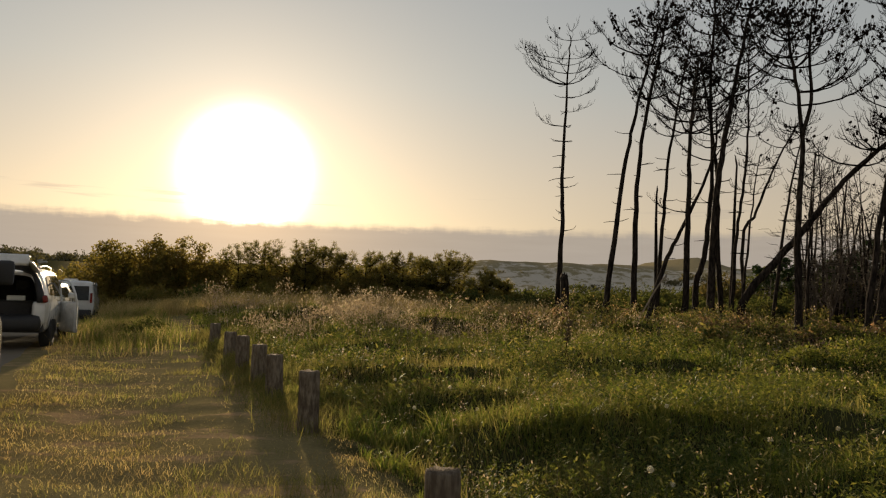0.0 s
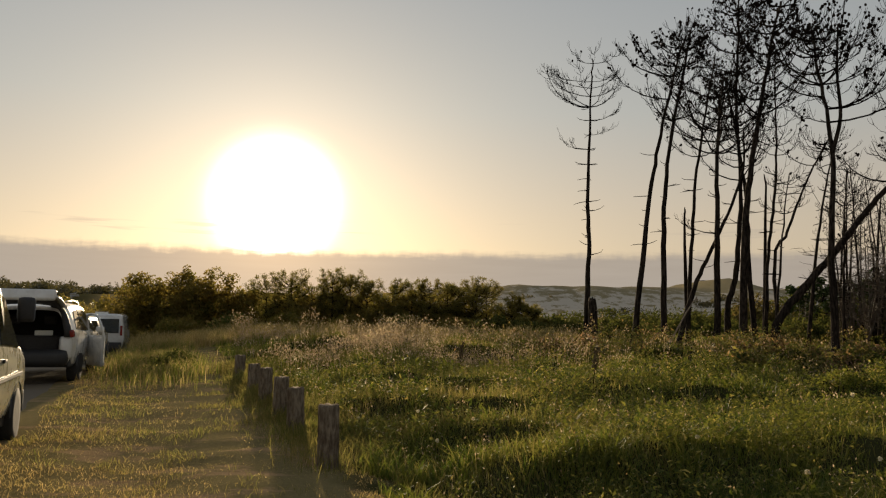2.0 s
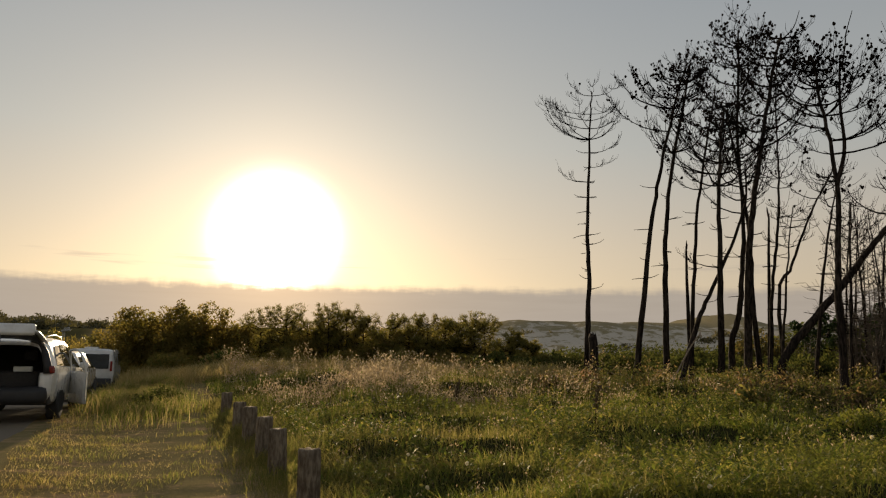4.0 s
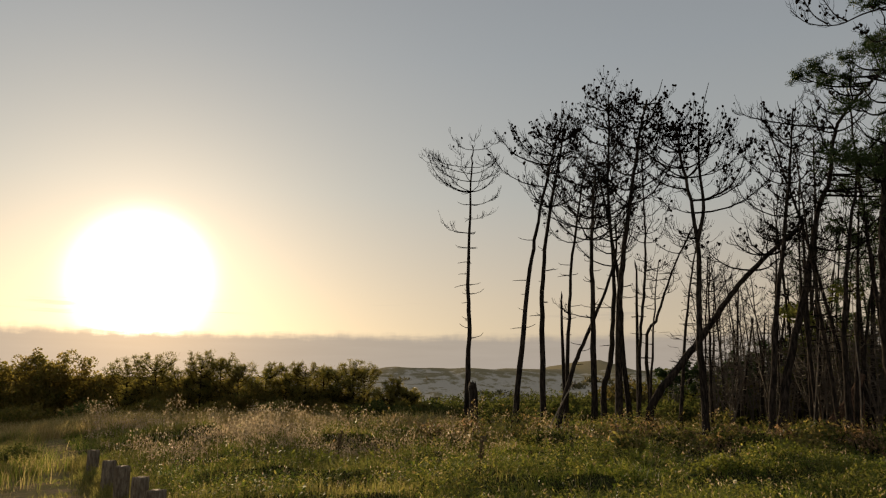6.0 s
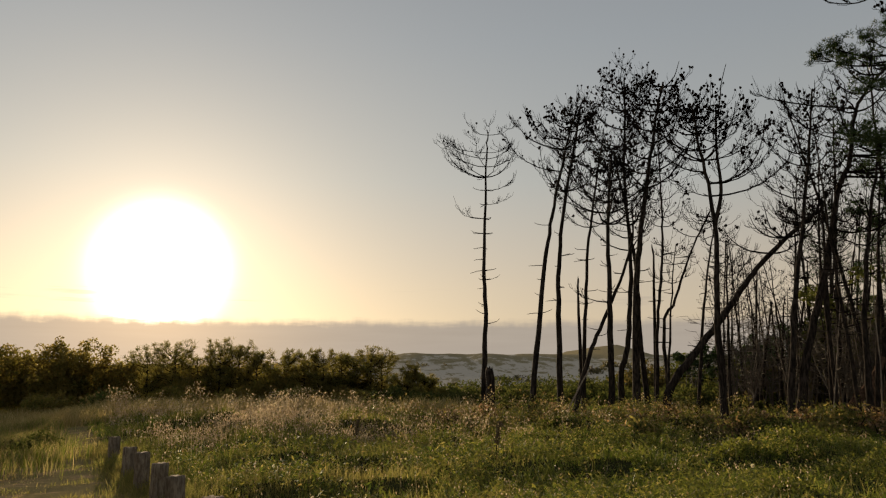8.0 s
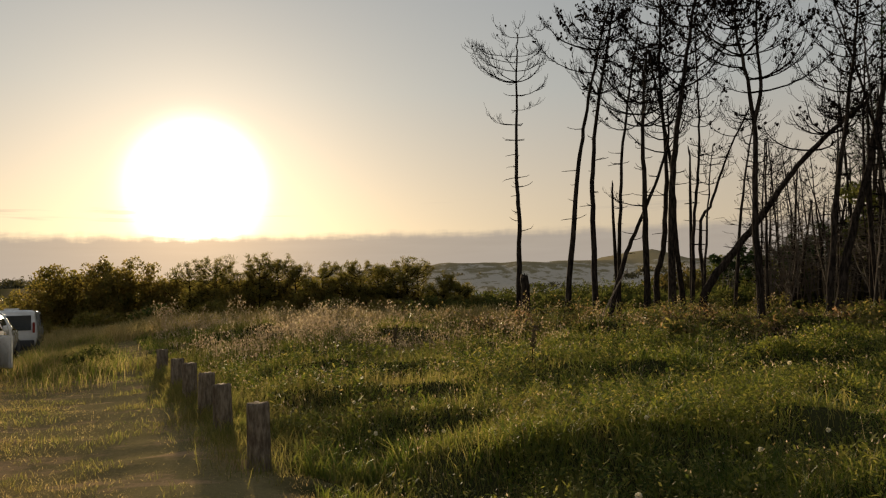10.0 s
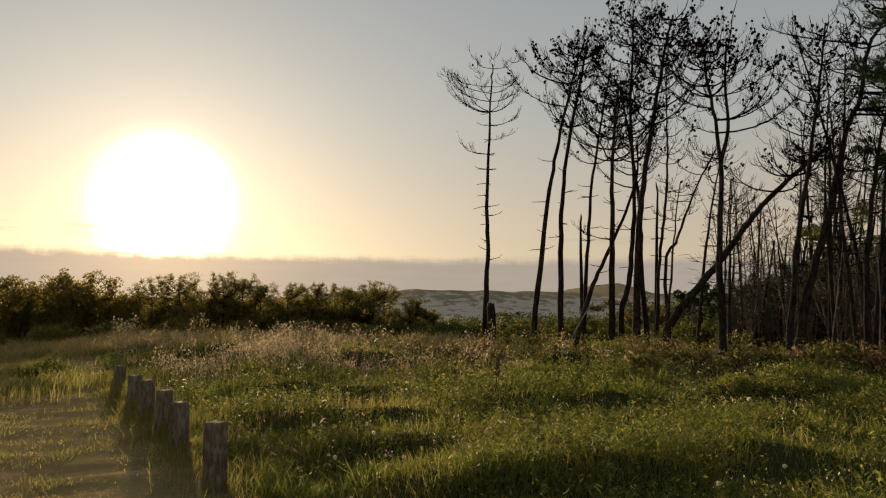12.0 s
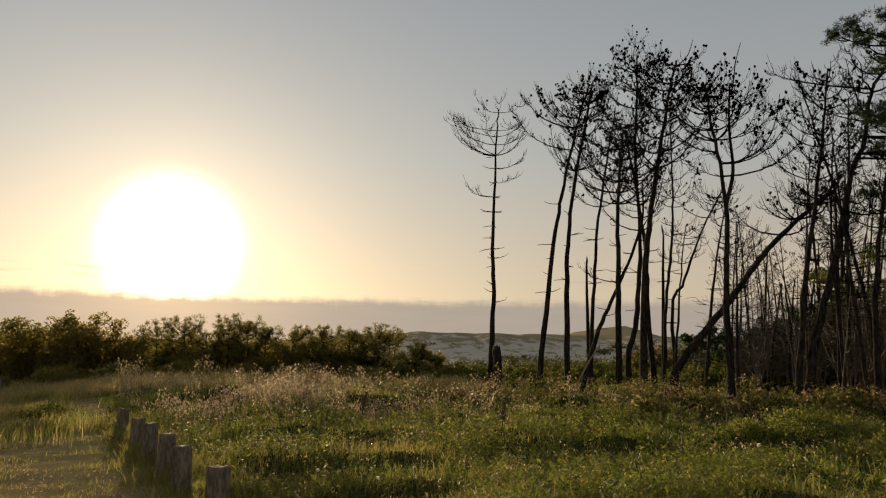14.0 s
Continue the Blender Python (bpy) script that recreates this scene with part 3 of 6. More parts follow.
    if cones[0]:
        tagged(part("cone_mass", cones, CONE, thing, "dark open cones on the twigs"), kind="stuff")
    if green[0]:
        tagged(part("needle_mass", green, NEEDLE, thing, "dark green needle tufts"), kind="stuff")
    return thing


# ---- trees of the open edge ----
DEAD = "charred dead pine with bare upswept branches and cones"
STAND = "dead pines at the meadow's edge"
pine("tall slim dead pine with a bare bowl-shaped crown", 3.89, 27.0, [(0.12, 3.0), (0.10, 5.2), (0.20, 8.5), (0.28, 9.85)], 0.15, 0.83, 0.6, 0, 0.05, 26, 11,
     limbs=((8.14, 182, 1.5, 1.25, 0.024), (8.19, 2, 1.0, 1.05, 0.022), (8.19, 140, 1.2, 1.1, 0.018), (8.19, 215, 1.3, 1.1, 0.018), (8.24, 300, 0.9, 0.9, 0.016), (8.54, 176, 1.4, 0.95, 0.018), (8.54, 8, 1.0, 0.8, 0.016), (8.59, 235, 1.2, 0.8, 0.015), (8.89, 185, 1.4, 0.6, 0.016), (8.89, 350, 0.8, 0.5, 0.014), (9.12, 170, 1.25, 0.42, 0.014), (9.12, 15, 0.75, 0.35, 0.012),
            (9.66, 178, 0.62, 0.36, 0.014), (9.68, 4, 0.78, 0.36, 0.014), (9.68, 260, 0.5, 0.3, 0.01), (6.82, 178, 0.72, 0.2, 0.016), (7.45, 4, 1.0, 0.5, 0.016), (7.1, 20, 0.6, 0.2, 0.012)), group=STAND, top_r=0.18, twig_count=10)
pine(DEAD, 5.09, 25.0, [(0.50, 4.3), (0.90, 6.7), (1.50, 9.2), (1.75, 9.9)], 0.15, 0.84, 1.15, 8, 0.55, 8, 12, limbs=((8.6, 178, 1.6, 1.1, 0.035), (8.05, 176, 1.75, 1.2, 0.022), (8.8, 160, 1.2, 0.9, 0.02), (8.9, 30, 1.1, 0.9, 0.02)), group=STAND, twig_count=12)
pine(DEAD, 6.16, 25.5, [(0.02, 3.8), (0.22, 6.4), (0.97, 10.4)], 0.16, 0.68, 1.1, 9, 0.5, 10, 13, group=STAND, twig_count=11)
pine(DEAD, 7.0, 26.0, [(0.22, 3.9), (0.46, 6.5), (1.08, 10.0)], 0.12, 0.62, 1.1, 8, 0.5, 8, 14, group=STAND, twig_count=11)
pine(DEAD, 7.48, 24.5, [(0.08, 3.6), (0.12, 6.1), (0.36, 8.6)], 0.17, 0.70, 1.75, 7, 0.42, 8, 15, limbs=((6.4, 165, 1.7, 1.0, 0.024), (6.2, 20, 1.5, 1.2, 0.024), (3.7, 170, 0.9, 0.3, 0.022)), group=STAND, twig_count=12)
pine("leaning dead pine propped against its neighbours", 6.4, 25.0, [(0.58, 2.0), (1.27, 3.5), (2.09, 5.5), (2.2, 7.0)], 0.13, 0.9, 0.8, 2, 0.3, 6, 16, group=STAND)
pine(DEAD, 8.13, 25.2, [(-0.08, 1.4), (0.26, 3.0), (0.42, 6.0), (0.02, 8.8)], 0.16, 0.62, 1.3, 8, 0.7, 6, 17, group=STAND, twig_count=11)
pine("tall thick-stemmed charred dead pine full of cones", 8.10, 24.0, [(0.14, 3.7), (0.48, 6.2), (1.05, 9.4), (1.38, 10.7)], 0.19, 0.66, 1.7, 9, 0.8, 10, 18, group=STAND, twig_count=13, leaders=([(1.38, 10.5), (1.75, 10.9), (1.95, 11.45)],))
pine(DEAD, 8.95, 25.2, [(-0.20, 2.7), (-0.24, 4.9), (-0.50, 7.4), (-0.33, 11.55)], 0.14, 0.70, 1.5, 9, 0.8, 8, 19, group=STAND, twig_count=12)
pine(DEAD, 9.49, 26.0, [(0.16, 3.1), (0.46, 5.4), (0.51, 7.6), (0.51, 9.8)], 0.10, 0.62, 1.2, 7, 0.4, 12, 20, group=STAND, twig_count=8)
pine("dead pine with a long bowed stem", 9.74, 25.5, [(-0.08, 3.0), (0.34, 3.8), (0.90, 5.3), (1.75, 6.9)], 0.11, 0.85, 0.9, 4, 0.2, 5, 21, group=STAND)
pine("forked charred dead pine with wide upswept limbs", 9.46, 21.0, [(-0.07, 2.9), (0.04, 5.7), (-0.28, 8.0), (-0.42, 9.05)], 0.16, 0.80, 1.25, 7, 0.9, 10, 22,
     forks=([(0.04, 5.6), (0.30, 6.6), (0.26, 7.8), (0.34, 9.15)],), leaders=([(0.34, 8.8), (0.44, 9.35), (0.50, 9.75), (0.68, 10.35)],),
     limbs=((6.7, 4, 2.05, 2.2, 0.032, 1), (6.4, -6, 2.25, 1.35, 0.030, 1), (6.9, 8, 2.0, 1.5, 0.024), (7.3, -12, 1.7, 1.1, 0.02), (7.0, 172, 1.3, 0.9, 0.026), (7.3, 12, 1.4, 1.2, 0.018), (7.6, 186, 1.1, 0.7, 0.018), (6.3, 178, 0.9, 0.5, 0.016, 1)), group=STAND, twig_count=12)
pine(DEAD, 9.55, 23.0, [(0.46, 3.6), (0.92, 6.0)], 0.09, 0.8, 0.6, 3, 0.2, 8, 23, group=STAND)
pine(DEAD, 11.06, 24.0, [(0.06, 3.0), (0.22, 5.6)], 0.08, 0.7, 0.9, 4, 0.1, 8, 24, group=STAND)
pine("half-fallen charred pine trunk leaning low", 8.24, 22.0, [(0.13, 0.95), (0.83, 1.85), (1.70, 2.85), (2.20, 3.50), (3.03, 4.50), (4.20, 5.55), (4.90, 6.10)], 0.18, 0.8, 1.3, 6, 0.3, 10, 25, group=STAND, top_r=0.45)
pine("dark living pine with a bent trunk", 10.91, 20.0, [(0.36, 1.89), (1.04, 3.89), (1.53, 5.95), (2.01, 7.01), (2.31, 8.33), (2.59, 8.88), (3.26, 9.66), (3.95, 10.38)], 0.175, 0.74, 1.0, 5, 0.3, 14, 26, needles=26, group=STAND, limbs=((8.52, 180, 2.79, 0.39, 0.03, 1), (7.57, 184, 1.78, 0.89, 0.022, 1)),
     clumps=((1.67, 10.25, 0.29), (2.06, 10.53, 0.33), (2.56, 10.36, 0.33), (2.23, 9.91, 0.22), (2.9, 10.08, 0.27), (3.07, 10.81, 0.33), (3.57, 11.03, 0.4), (4.35, 11.25, 0.56), (4.68, 10.47, 0.56), (3.23, 7.13, 0.33), (3.68, 7.52, 0.47), (4.13, 7.01, 0.56), (4.46, 7.57, 0.61), (4.91, 6.9, 0.56), (4.01, 8.07, 0.45), (5.02, 8.02, 0.56), (2.23, 5.68, 0.29), (2.56, 5.34, 0.25)))
pine(DEAD, 10.67, 20.0, [(0.40, 3.3), (1.08, 6.9), (1.34, 9.0)], 0.13, 0.62, 1.4, 8, 0.6, 10, 27, group=STAND, twig_count=11)
pine("tall living pine with a dark needle crown", 11.92, 16.8, [(-0.10, 1.20), (-0.18, 2.75), (-0.09, 4.05), (0.05, 5.40), (0.24, 6.47), (0.44, 7.58), (0.80, 9.28), (1.05, 11.6)], 0.17, 0.6, 0.9, 5, 0.2, 10, 28, needles=26, group=STAND, twig_count=5,
     leaders=([(0.80, 10.90), (0.12, 10.65), (-0.56, 10.33), (-1.28, 10.32), (-1.72, 10.61)], [(-0.30, 10.45), (-0.62, 10.62), (-0.90, 11.05)], [(-0.80, 10.33), (-1.15, 10.55), (-1.40, 11.0)], [(0.75, 10.1), (0.35, 9.95), (0.05, 10.25)]),
     clumps=((-0.45, 7.26, 0.38), (-0.56, 6.87, 0.33), (-0.11, 6.59, 0.4), (0.34, 6.87, 0.38), (0.84, 6.53, 0.45), (1.01, 7.15, 0.4), (0.62, 8.11, 0.33), (1.13, 8.67, 0.47), (1.04, 7.88, 0.33), (0.17, 8.56, 0.31), (0.84, 9.35, 0.43), (1.24, 10.36, 0.59), (0.56, 11.15, 0.47), (1.01, 11.71, 0.59), (1.35, 7.43, 0.47), (1.46, 8.11, 0.47)))
pine("living pine with dark needle clumps on a slim trunk", 12.43, 16.4, [(-0.11, 1.75), (-0.05, 3.80), (0.17, 5.38), (0.38, 6.20), (0.80, 9.40)], 0.145, 0.62, 1.0, 5, 0.2, 8, 29, needles=26, group=STAND, twig_count=5,
     clumps=((0.3, 6.19, 0.35), (0.16, 5.74, 0.33), (-0.11, 5.4, 0.28), (0.39, 6.87, 0.38), (1.01, 6.31, 0.47), (0.9, 7.88, 0.47), (0.56, 9.23, 0.59), (1.13, 8.78, 0.53)))
pine(DEAD, 12.18, 19.0, [(0.08, 2.6), (0.50, 5.2), (1.08, 7.6)], 0.13, 0.55, 1.3, 6, 0.4, 8, 30, group=STAND)
pine(DEAD, 8.58, 22.8, [(0.25, 2.9), (0.5, 5.0)], 0.07, 0.75, 0.7, 3, 0.1, 6, 31, group=STAND)


def snag(x, y, tall, r, seed, label, slim=0.9, lean=None, mat=BARK):
    rng = random.Random(seed)
    verts, faces = [], []
    z0 = ground_at(x, y) - 0.06
    lev = [0, 0.15, 0.4, 0.75, 0.95, 1.0]
    lean = rng.uniform(-.06, .11) * max(0, tall - 2) if lean is None else lean * tall
    pts = [Vector((x + lean * f ** 1.2 + rng.uniform(-.03, .03), y, z0 + tall * f)) for f in lev]
    tube((verts, faces), pts, [r * 1.35, r * 1.1, r, r * slim ** 0.5, r * slim, r * slim * 0.7], 10)
    for i in range(len(verts) - 10, len(verts)):
        verts[i] = verts[i] + Vector((0, 0, rng.uniform(-0.12, 0.1)))
    return tagged(part("tree_stump", (verts, faces), mat, smooth=True), label, "tree stump")


snag(4.05, 26.4, 1.5, 0.15, 3, "charred broken stump beside a slim dead pine")
snag(7.17, 26.5, 4.75, 0.065, 4, "thin broken-off dead pole of a pine", 0.5)
snag(9.52, 26.2, 5.7, 0.06, 5, "thin broken-off dead pole of a pine", 0.5)


pole_rng = random.Random(55)
for _ in range(50):
    py = pole_rng.uniform(19.5, 34.0)
    px = py * pole_rng.uniform(0.58 if py < 24 else 0.48, 0.86)
    snag(px, py, pole_rng.uniform(3.2, 7.0), pole_rng.uniform(0.032, 0.066), pole_rng.randrange(9999), "thin bare dead pine stem among the wood's trunks", 0.45, pole_rng.uniform(-0.05, 0.24))
for _ in range(26):
    py = pole_rng.uniform(18.5, 32.0)
    px = py * pole_rng.uniform(0.50 if py > 24 else 0.58, 0.86)
    snag(px, py, pole_rng.uniform(1.8, 5.5), pole_rng.uniform(0.010, 0.022), pole_rng.randrange(9999), "slim peeled grey stem among the wood's trunks", 0.5, pole_rng.uniform(-0.18, 0.24), PALE_WOOD)
snag(5.44, 22.8, 1.75, 0.026, 61, "pale barkless branch leaning against a dead pine", 0.6, 0.56, PALE_WOOD)


# ---- the wood behind ----
def wood_behind():
    rng = random.Random(77)
    kinds = []
    for k in range(5):
        lean = (0.35, -0.2, 0.5, 0.1, 0.7)[k]
        kinds.append(pine("slender dead pine in the dense dark wood", 15.0 + k * 2.1, 27.0 + k * 2.4, [(lean * 0.3, 3.0), (lean * 0.8, 6.0), (lean * 1.6, 8.6 + 0.4 * k)], 0.085 + 0.01 * k, 0.55, 1.1, 5, 0.3, 18, 100 + k, group="trees of the wood", twig_count=7, joined=True))
    for k in range(4):
        kinds.append(pine("living pine with dark needles in the dense wood", 16.5 + k * 3.0, 23.0 + k * 3.1, [(0.2 - 0.15 * k, 3.2), (0.4 - 0.2 * k, 6.5), (0.5, 9.2 + 0.5 * k)], 0.11, 0.5, 1.7, 7, 0.3, 12, 120 + k, needles=24, group="trees of the wood", twig_count=5, joined=True))
    for i in range(62):
        if i < 36:
            x, y = rng.uniform(10.5, 24.0), rng.uniform(19.0, 36.0)
            if x < 10.5 + (26.0 - y) * 0.2 + 0.6:
                x += 2.5
        else:
            x, y = rng.uniform(13.0, 44.0), rng.uniform(22.0, 58.0)
        if x / y < 0.44:
            x = y * rng.uniform(0.45, 0.62)
        k = rng.choice((0, 0, 1, 1, 2, 3, 3, 4, 4, 5, 6, 7, 8)) if x / y > 0.60 else rng.choice((0, 1, 2, 3, 4))
        s = rng.uniform(0.55, 1.05) if x / y > 0.58 else rng.uniform(0.5, 0.8)
        ob = copy_thing(kinds[k], pose(x, y, ground_at(x, y) - 0.06, rng.uniform(-4, 4), rng.uniform(-3, 6), rng.uniform(0, 360)))
        ob.scale = (s, s, s)


wood_behind()


# ---- shrubs ----
def leaf_cloud(rng, lobes, count, size):
    """Small bent leaves spread through overlapping uneven lobes."""
    lob = np.array(lobes)
    pick = rng.choice(len(lob), count, p=lob[:, 3] ** 2 / (lob[:, 3] ** 2).sum())
    d = rng.normal(size=(count, 3))
    d /= np.linalg.norm(d, axis=1)[:, None]
    rad = lob[pick, 3] * (0.55 + 0.5 * rng.random(count) ** 0.7)
    c = lob[pick, :3] + d * rad[:, None] * np.array([1, 1, 0.9])
    c = c[c[:, 2] > 0.02]
    n = len(c)
    a = rng.normal(size=(n, 3))
    a /= np.linalg.norm(a, axis=1)[:, None]
    b = np.cross(a, rng.normal(size=(n, 3)))
    b /= np.linalg.norm(b, axis=1)[:, None]
    s = size * (0.6 + 0.8 * rng.random(n))[:, None]
    verts = np.stack([c - a * s, c + b * s * 0.45, c + a * s, c - b * s * 0.45], 1).reshape(-1, 3)
    i = np.arange(n) * 4
    return verts, np.concatenate([np.stack([i, i + 1, i + 2], 1), np.stack([i, i + 2, i + 3], 1)])


def shrub(label, x, y, wide, tall, seed, mat=None, count=5200, size=0.075, name="shrub"):
    rng = np.random.default_rng(seed)
    rnd = random.Random(seed)
    z = ground_at(x, y) - 0.05
    lobes = []
    for _ in range(16):
        a, d = rng.random() * 6.28, wide * rng.random() ** 0.6 * 0.8
        top = tall * (1 - 0.45 * (d / wide) ** 2) * (0.72 + 0.34 * rng.random())
        rr = min(top * 0.5, wide * 0.4) * (0.6 + 0.5 * rng.random())
        lobes.append((math.cos(a) * d, math.sin(a) * d * 0.8, top - rr, rr))
        lobes.append((math.cos(a) * d, math.sin(a) * d * 0.8, max(rr * 0.7, top * 0.35), rr * 1.1))
    for _ in range(10):
        a, d = rng.random() * 6.28, wide * rng.random() * 0.9
        top = tall * (1 - 0.4 * (d / wide) ** 2) * (0.9 + 0.2 * rng.random())
        rr = 0.2 + 0.2 * rng.random()
        lobes.append((math.cos(a) * d, math.sin(a) * d * 0.8, top - rr * 0.9, rr))
    thing = new(name)
    thing.location = (x, y, z)
    tagged(thing, label, "bush", "bushes behind the meadow")
    tagged(part("foliage", mesh_of("foliage", *leaf_cloud(rng, lobes, count, size)), mat or SHRUB, thing), kind="stuff")
    stems = ([], [])
    for lx, ly, lz, lr in lobes[:20:2]:
        tube(stems, limb_line(rnd, Vector((lx * 0.12, ly * 0.12, 0)), math.atan2(ly, lx), math.hypot(lx, ly) * 0.9, lz, 5, 0.04), [0.035, 0.028, 0.02, 0.013, 0.007], 4, False)
    tagged(part("stem_tangle", stems, TWIG, thing), kind="stuff")
    return thing


def young_pine(label, x, y, tall, seed, wide=0.42):
    """A bushy round young pine with short upright candle shoots."""
    rng = random.Random(seed)
    thing = new("young_pine")
    thing.location = (x, y, ground_at(x, y) - 0.05)
    tagged(thing, label, "tree", "young pines behind the meadow")
    stem, green = ([], []), ([], [])
    tube(stem, [Vector((0, 0, 0)), Vector((0.03, 0.02, tall * 0.5)), Vector((0, 0, tall * 0.93))], [0.05, 0.035, 0.012], 6)
    wide *= rng.uniform(0.85, 1.2)
    for k in range(46):
        f = rng.uniform(0.08, 0.88) ** 0.9
        az = rng.uniform(0, 6.28)
        reach = wide * tall * math.sqrt(max(0.05, 1 - ((f - 0.40) / 0.56) ** 2)) * rng.uniform(0.5, 1.05)
        bl = limb_line(rng, Vector((0, 0, tall * f)), az, reach, tall * 0.2 * rng.uniform(0.5, 1.3), 5, 0.03)
        tube(stem, bl, [0.018, 0.015, 0.012, 0.009, 0.006], 4, False)
        for j in (2, 3, 4):
            tuft_at(rng, green, bl[j] + Vector((rng.gauss(0, .04), rng.gauss(0, .04), rng.gauss(0.02, .03))), rng.uniform(0.13, 0.2), 24)
        for _ in range(2):
            side = limb_line(rng, bl[3], az + rng.uniform(-1.3, 1.3), reach * 0.3, tall * 0.08, 3, 0.01)
            tube(stem, side, [0.009, 0.007, 0.005], 3, False)
            tuft_at(rng, green, side[-1], rng.uniform(0.12, 0.17), 22)
        if rng.random() < 0.5:
            tuft_at(rng, green, bl[4] + Vector((0, 0, 0.1)), 0.1, 12)
    for j in range(6):
        tuft_at(rng, green, Vector((rng.gauss(0, .03), rng.gauss(0, .03), tall * (0.84 + 0.028 * j))), 0.13, 18)
    part("trunk", stem, TWIG, thing)
    tagged(part("needle_mass", green, YOUNG, thing), kind="stuff")
    return thing


def stunted_pine(x, y, tall, seed, leaves=NEEDLE):
    """A low crooked living pine with needle clumps on spreading limbs."""
    rng, rnd = np.random.default_rng(seed), random.Random(seed)
    thing = new("stunted_pine")
    thing.location = (x, y, ground_at(x, y) - 0.04)
    tagged(thing, "low crooked living pine with dark needle clumps on spreading limbs", "tree", "stunted pines behind the dead stand")
    stem, lobes = ([], []), []
    line = spline([Vector((0, 0, 0)), Vector((rnd.gauss(0, .15), 0, tall * 0.3)), Vector((rnd.gauss(0, .3), 0, tall * 0.62)), Vector((rnd.gauss(0, .4), 0, tall * 0.92))], 4)
    tube(stem, line, [0.07 * (1 - 0.7 * i / (len(line) - 1)) for i in range(len(line))], 6, False)
    for k in range(13):
        i = rnd.randrange(len(line) // 2, len(line))
        az, reach = rnd.uniform(0, 6.28), tall * rnd.uniform(0.16, 0.42)
        bl = limb_line(rnd, line[i], az, reach, reach * rnd.uniform(0.0, 0.5), 5, 0.05)
        tube(stem, bl, [0.028, 0.022, 0.017, 0.012, 0.008], 4, False)
        for f in (3, 4):
            r = rnd.uniform(0.13, 0.24)
            lobes.append((bl[f].x + rnd.gauss(0, .08), bl[f].y + rnd.gauss(0, .08), bl[f].z + 0.05, r))
    part("trunk", stem, TWIG, thing)
    tagged(part("needle_mass", mesh_of("needle_mass", *leaf_cloud(rng, lobes, 1500, 0.075)), leaves, thing, "dark green needle clumps"), kind="stuff")


HEDGE = "dense dark green bush, backlit with a ragged outline"
for n, (x, y, wide, tall) in enumerate(((-21.5, 41, 2.6, 2.2), (-18.6, 40, 2.0, 2.3), (-16.9, 40, 1.9, 3.3), (-15.0, 41, 1.9, 3.35), (-13.0, 40, 1.9, 2.95), (-11.6, 40.5, 1.5, 2.2),
                                        (-9.3, 41, 1.7, 2.3), (-7.0, 41, 1.8, 2.5), (-5.2, 41, 1.7, 2.2), (-3.2, 41, 1.7, 2.2), (-1.2, 41, 1.7, 2.15), (0.3, 41.5, 1.3, 1.25), (2.2, 39.5, 1.2, 0.8), (-8.2, 38.5, 1.6, 1.5), (-4.2, 38.5, 1.7, 1.5), (-1.2, 38.5, 1.4, 1.0))):
    shrub(HEDGE, x, y, wide, tall + 0.1, 200 + n, count=11000 if tall > 2.6 else 6500, size=0.078 if tall > 2.6 else 0.066)
for n, (x, y, wide, tall) in enumerate(((-18.5, 36.5, 1.6, 1.1), (-15.8, 36, 1.5, 1.0), (-13.2, 36, 1.5, 1.15), (-10.6, 35.6, 1.4, 0.95), (-8.0, 35.5, 1.5, 1.05), (-5.6, 35.8, 1.4, 0.95), (-3.0, 35.5, 1.5, 1.0), (-0.6, 35.4, 1.4, 0.9))):
    shrub("low bramble bush in front of the taller bushes", x, y, wide, tall, 330 + n, WEED if n % 3 == 0 else SHRUB, 3000, 0.07)
for n, (x, y, wide, tall) in enumerate(((2.0, 36, 1.4, 0.85), (3.6, 34, 1.3, 0.95), (5.6, 33, 1.4, 0.9), (7.6, 34, 1.5, 0.95), (9.8, 35, 1.6, 1.3), (12.0, 34, 1.6, 1.1), (14.4, 36, 1.7, 1.3), (4.8, 29.5, 0.9, 0.6), (8.9, 29.5, 1.2, 0.7), (11.0, 29, 1.1, 0.75), (6.6, 30.5, 1.0, 0.6), (2.4, 31.5, 1.2, 0.8), (1.0, 33, 1.3, 0.95), (4.2, 32, 1.2, 0.9), (6.2, 31.5, 1.3, 0.85), (8.4, 32, 1.4, 0.95), (10.2, 31.5, 1.3, 0.9), (12.4, 31, 1.4, 1.0), (14.2, 32, 1.5, 1.1), (7.0, 36, 1.8, 1.15), (11.0, 37, 1.8, 1.3), (3.4, 37, 1.7, 1.1), (13.4, 28, 1.0, 0.6), (5.5, 42, 1.7, 1.3), (7.5, 43, 1.9, 1.5), (9.6, 42, 1.9, 1.6), (11.6, 43.5, 2.0, 1.7), (13.6, 42, 1.9, 1.6), (15.5, 44, 2.0, 1.8))):
    shrub("low green shrub under the dead pines", x, y, wide, tall, 240 + n, UNDER, 2400, 0.072)
for n, (x, y, tall) in enumerate(((-10.3, 39.3, 2.6), (-9.0, 39.2, 2.95), (-8.1, 39.8, 2.5), (-6.9, 39.0, 2.85), (-6.1, 39.6, 2.7), (-5.2, 39.2, 2.4), (-3.9, 39.0, 2.6), (-3.0, 39.6, 2.2), (-2.05, 39.0, 2.55), (-1.2, 39.3, 2.4), (0.2, 39.0, 2.6), (0.75, 39.2, 2.3), (1.85, 36.2, 1.65), (2.6, 36.0, 1.4), (2.2, 34, 0.75), (-0.6, 39.5, 2.3), (3.0, 33, 0.7))):
    young_pine("bushy young pine with upright shoots against the sky", x, y, tall, 300 + n)

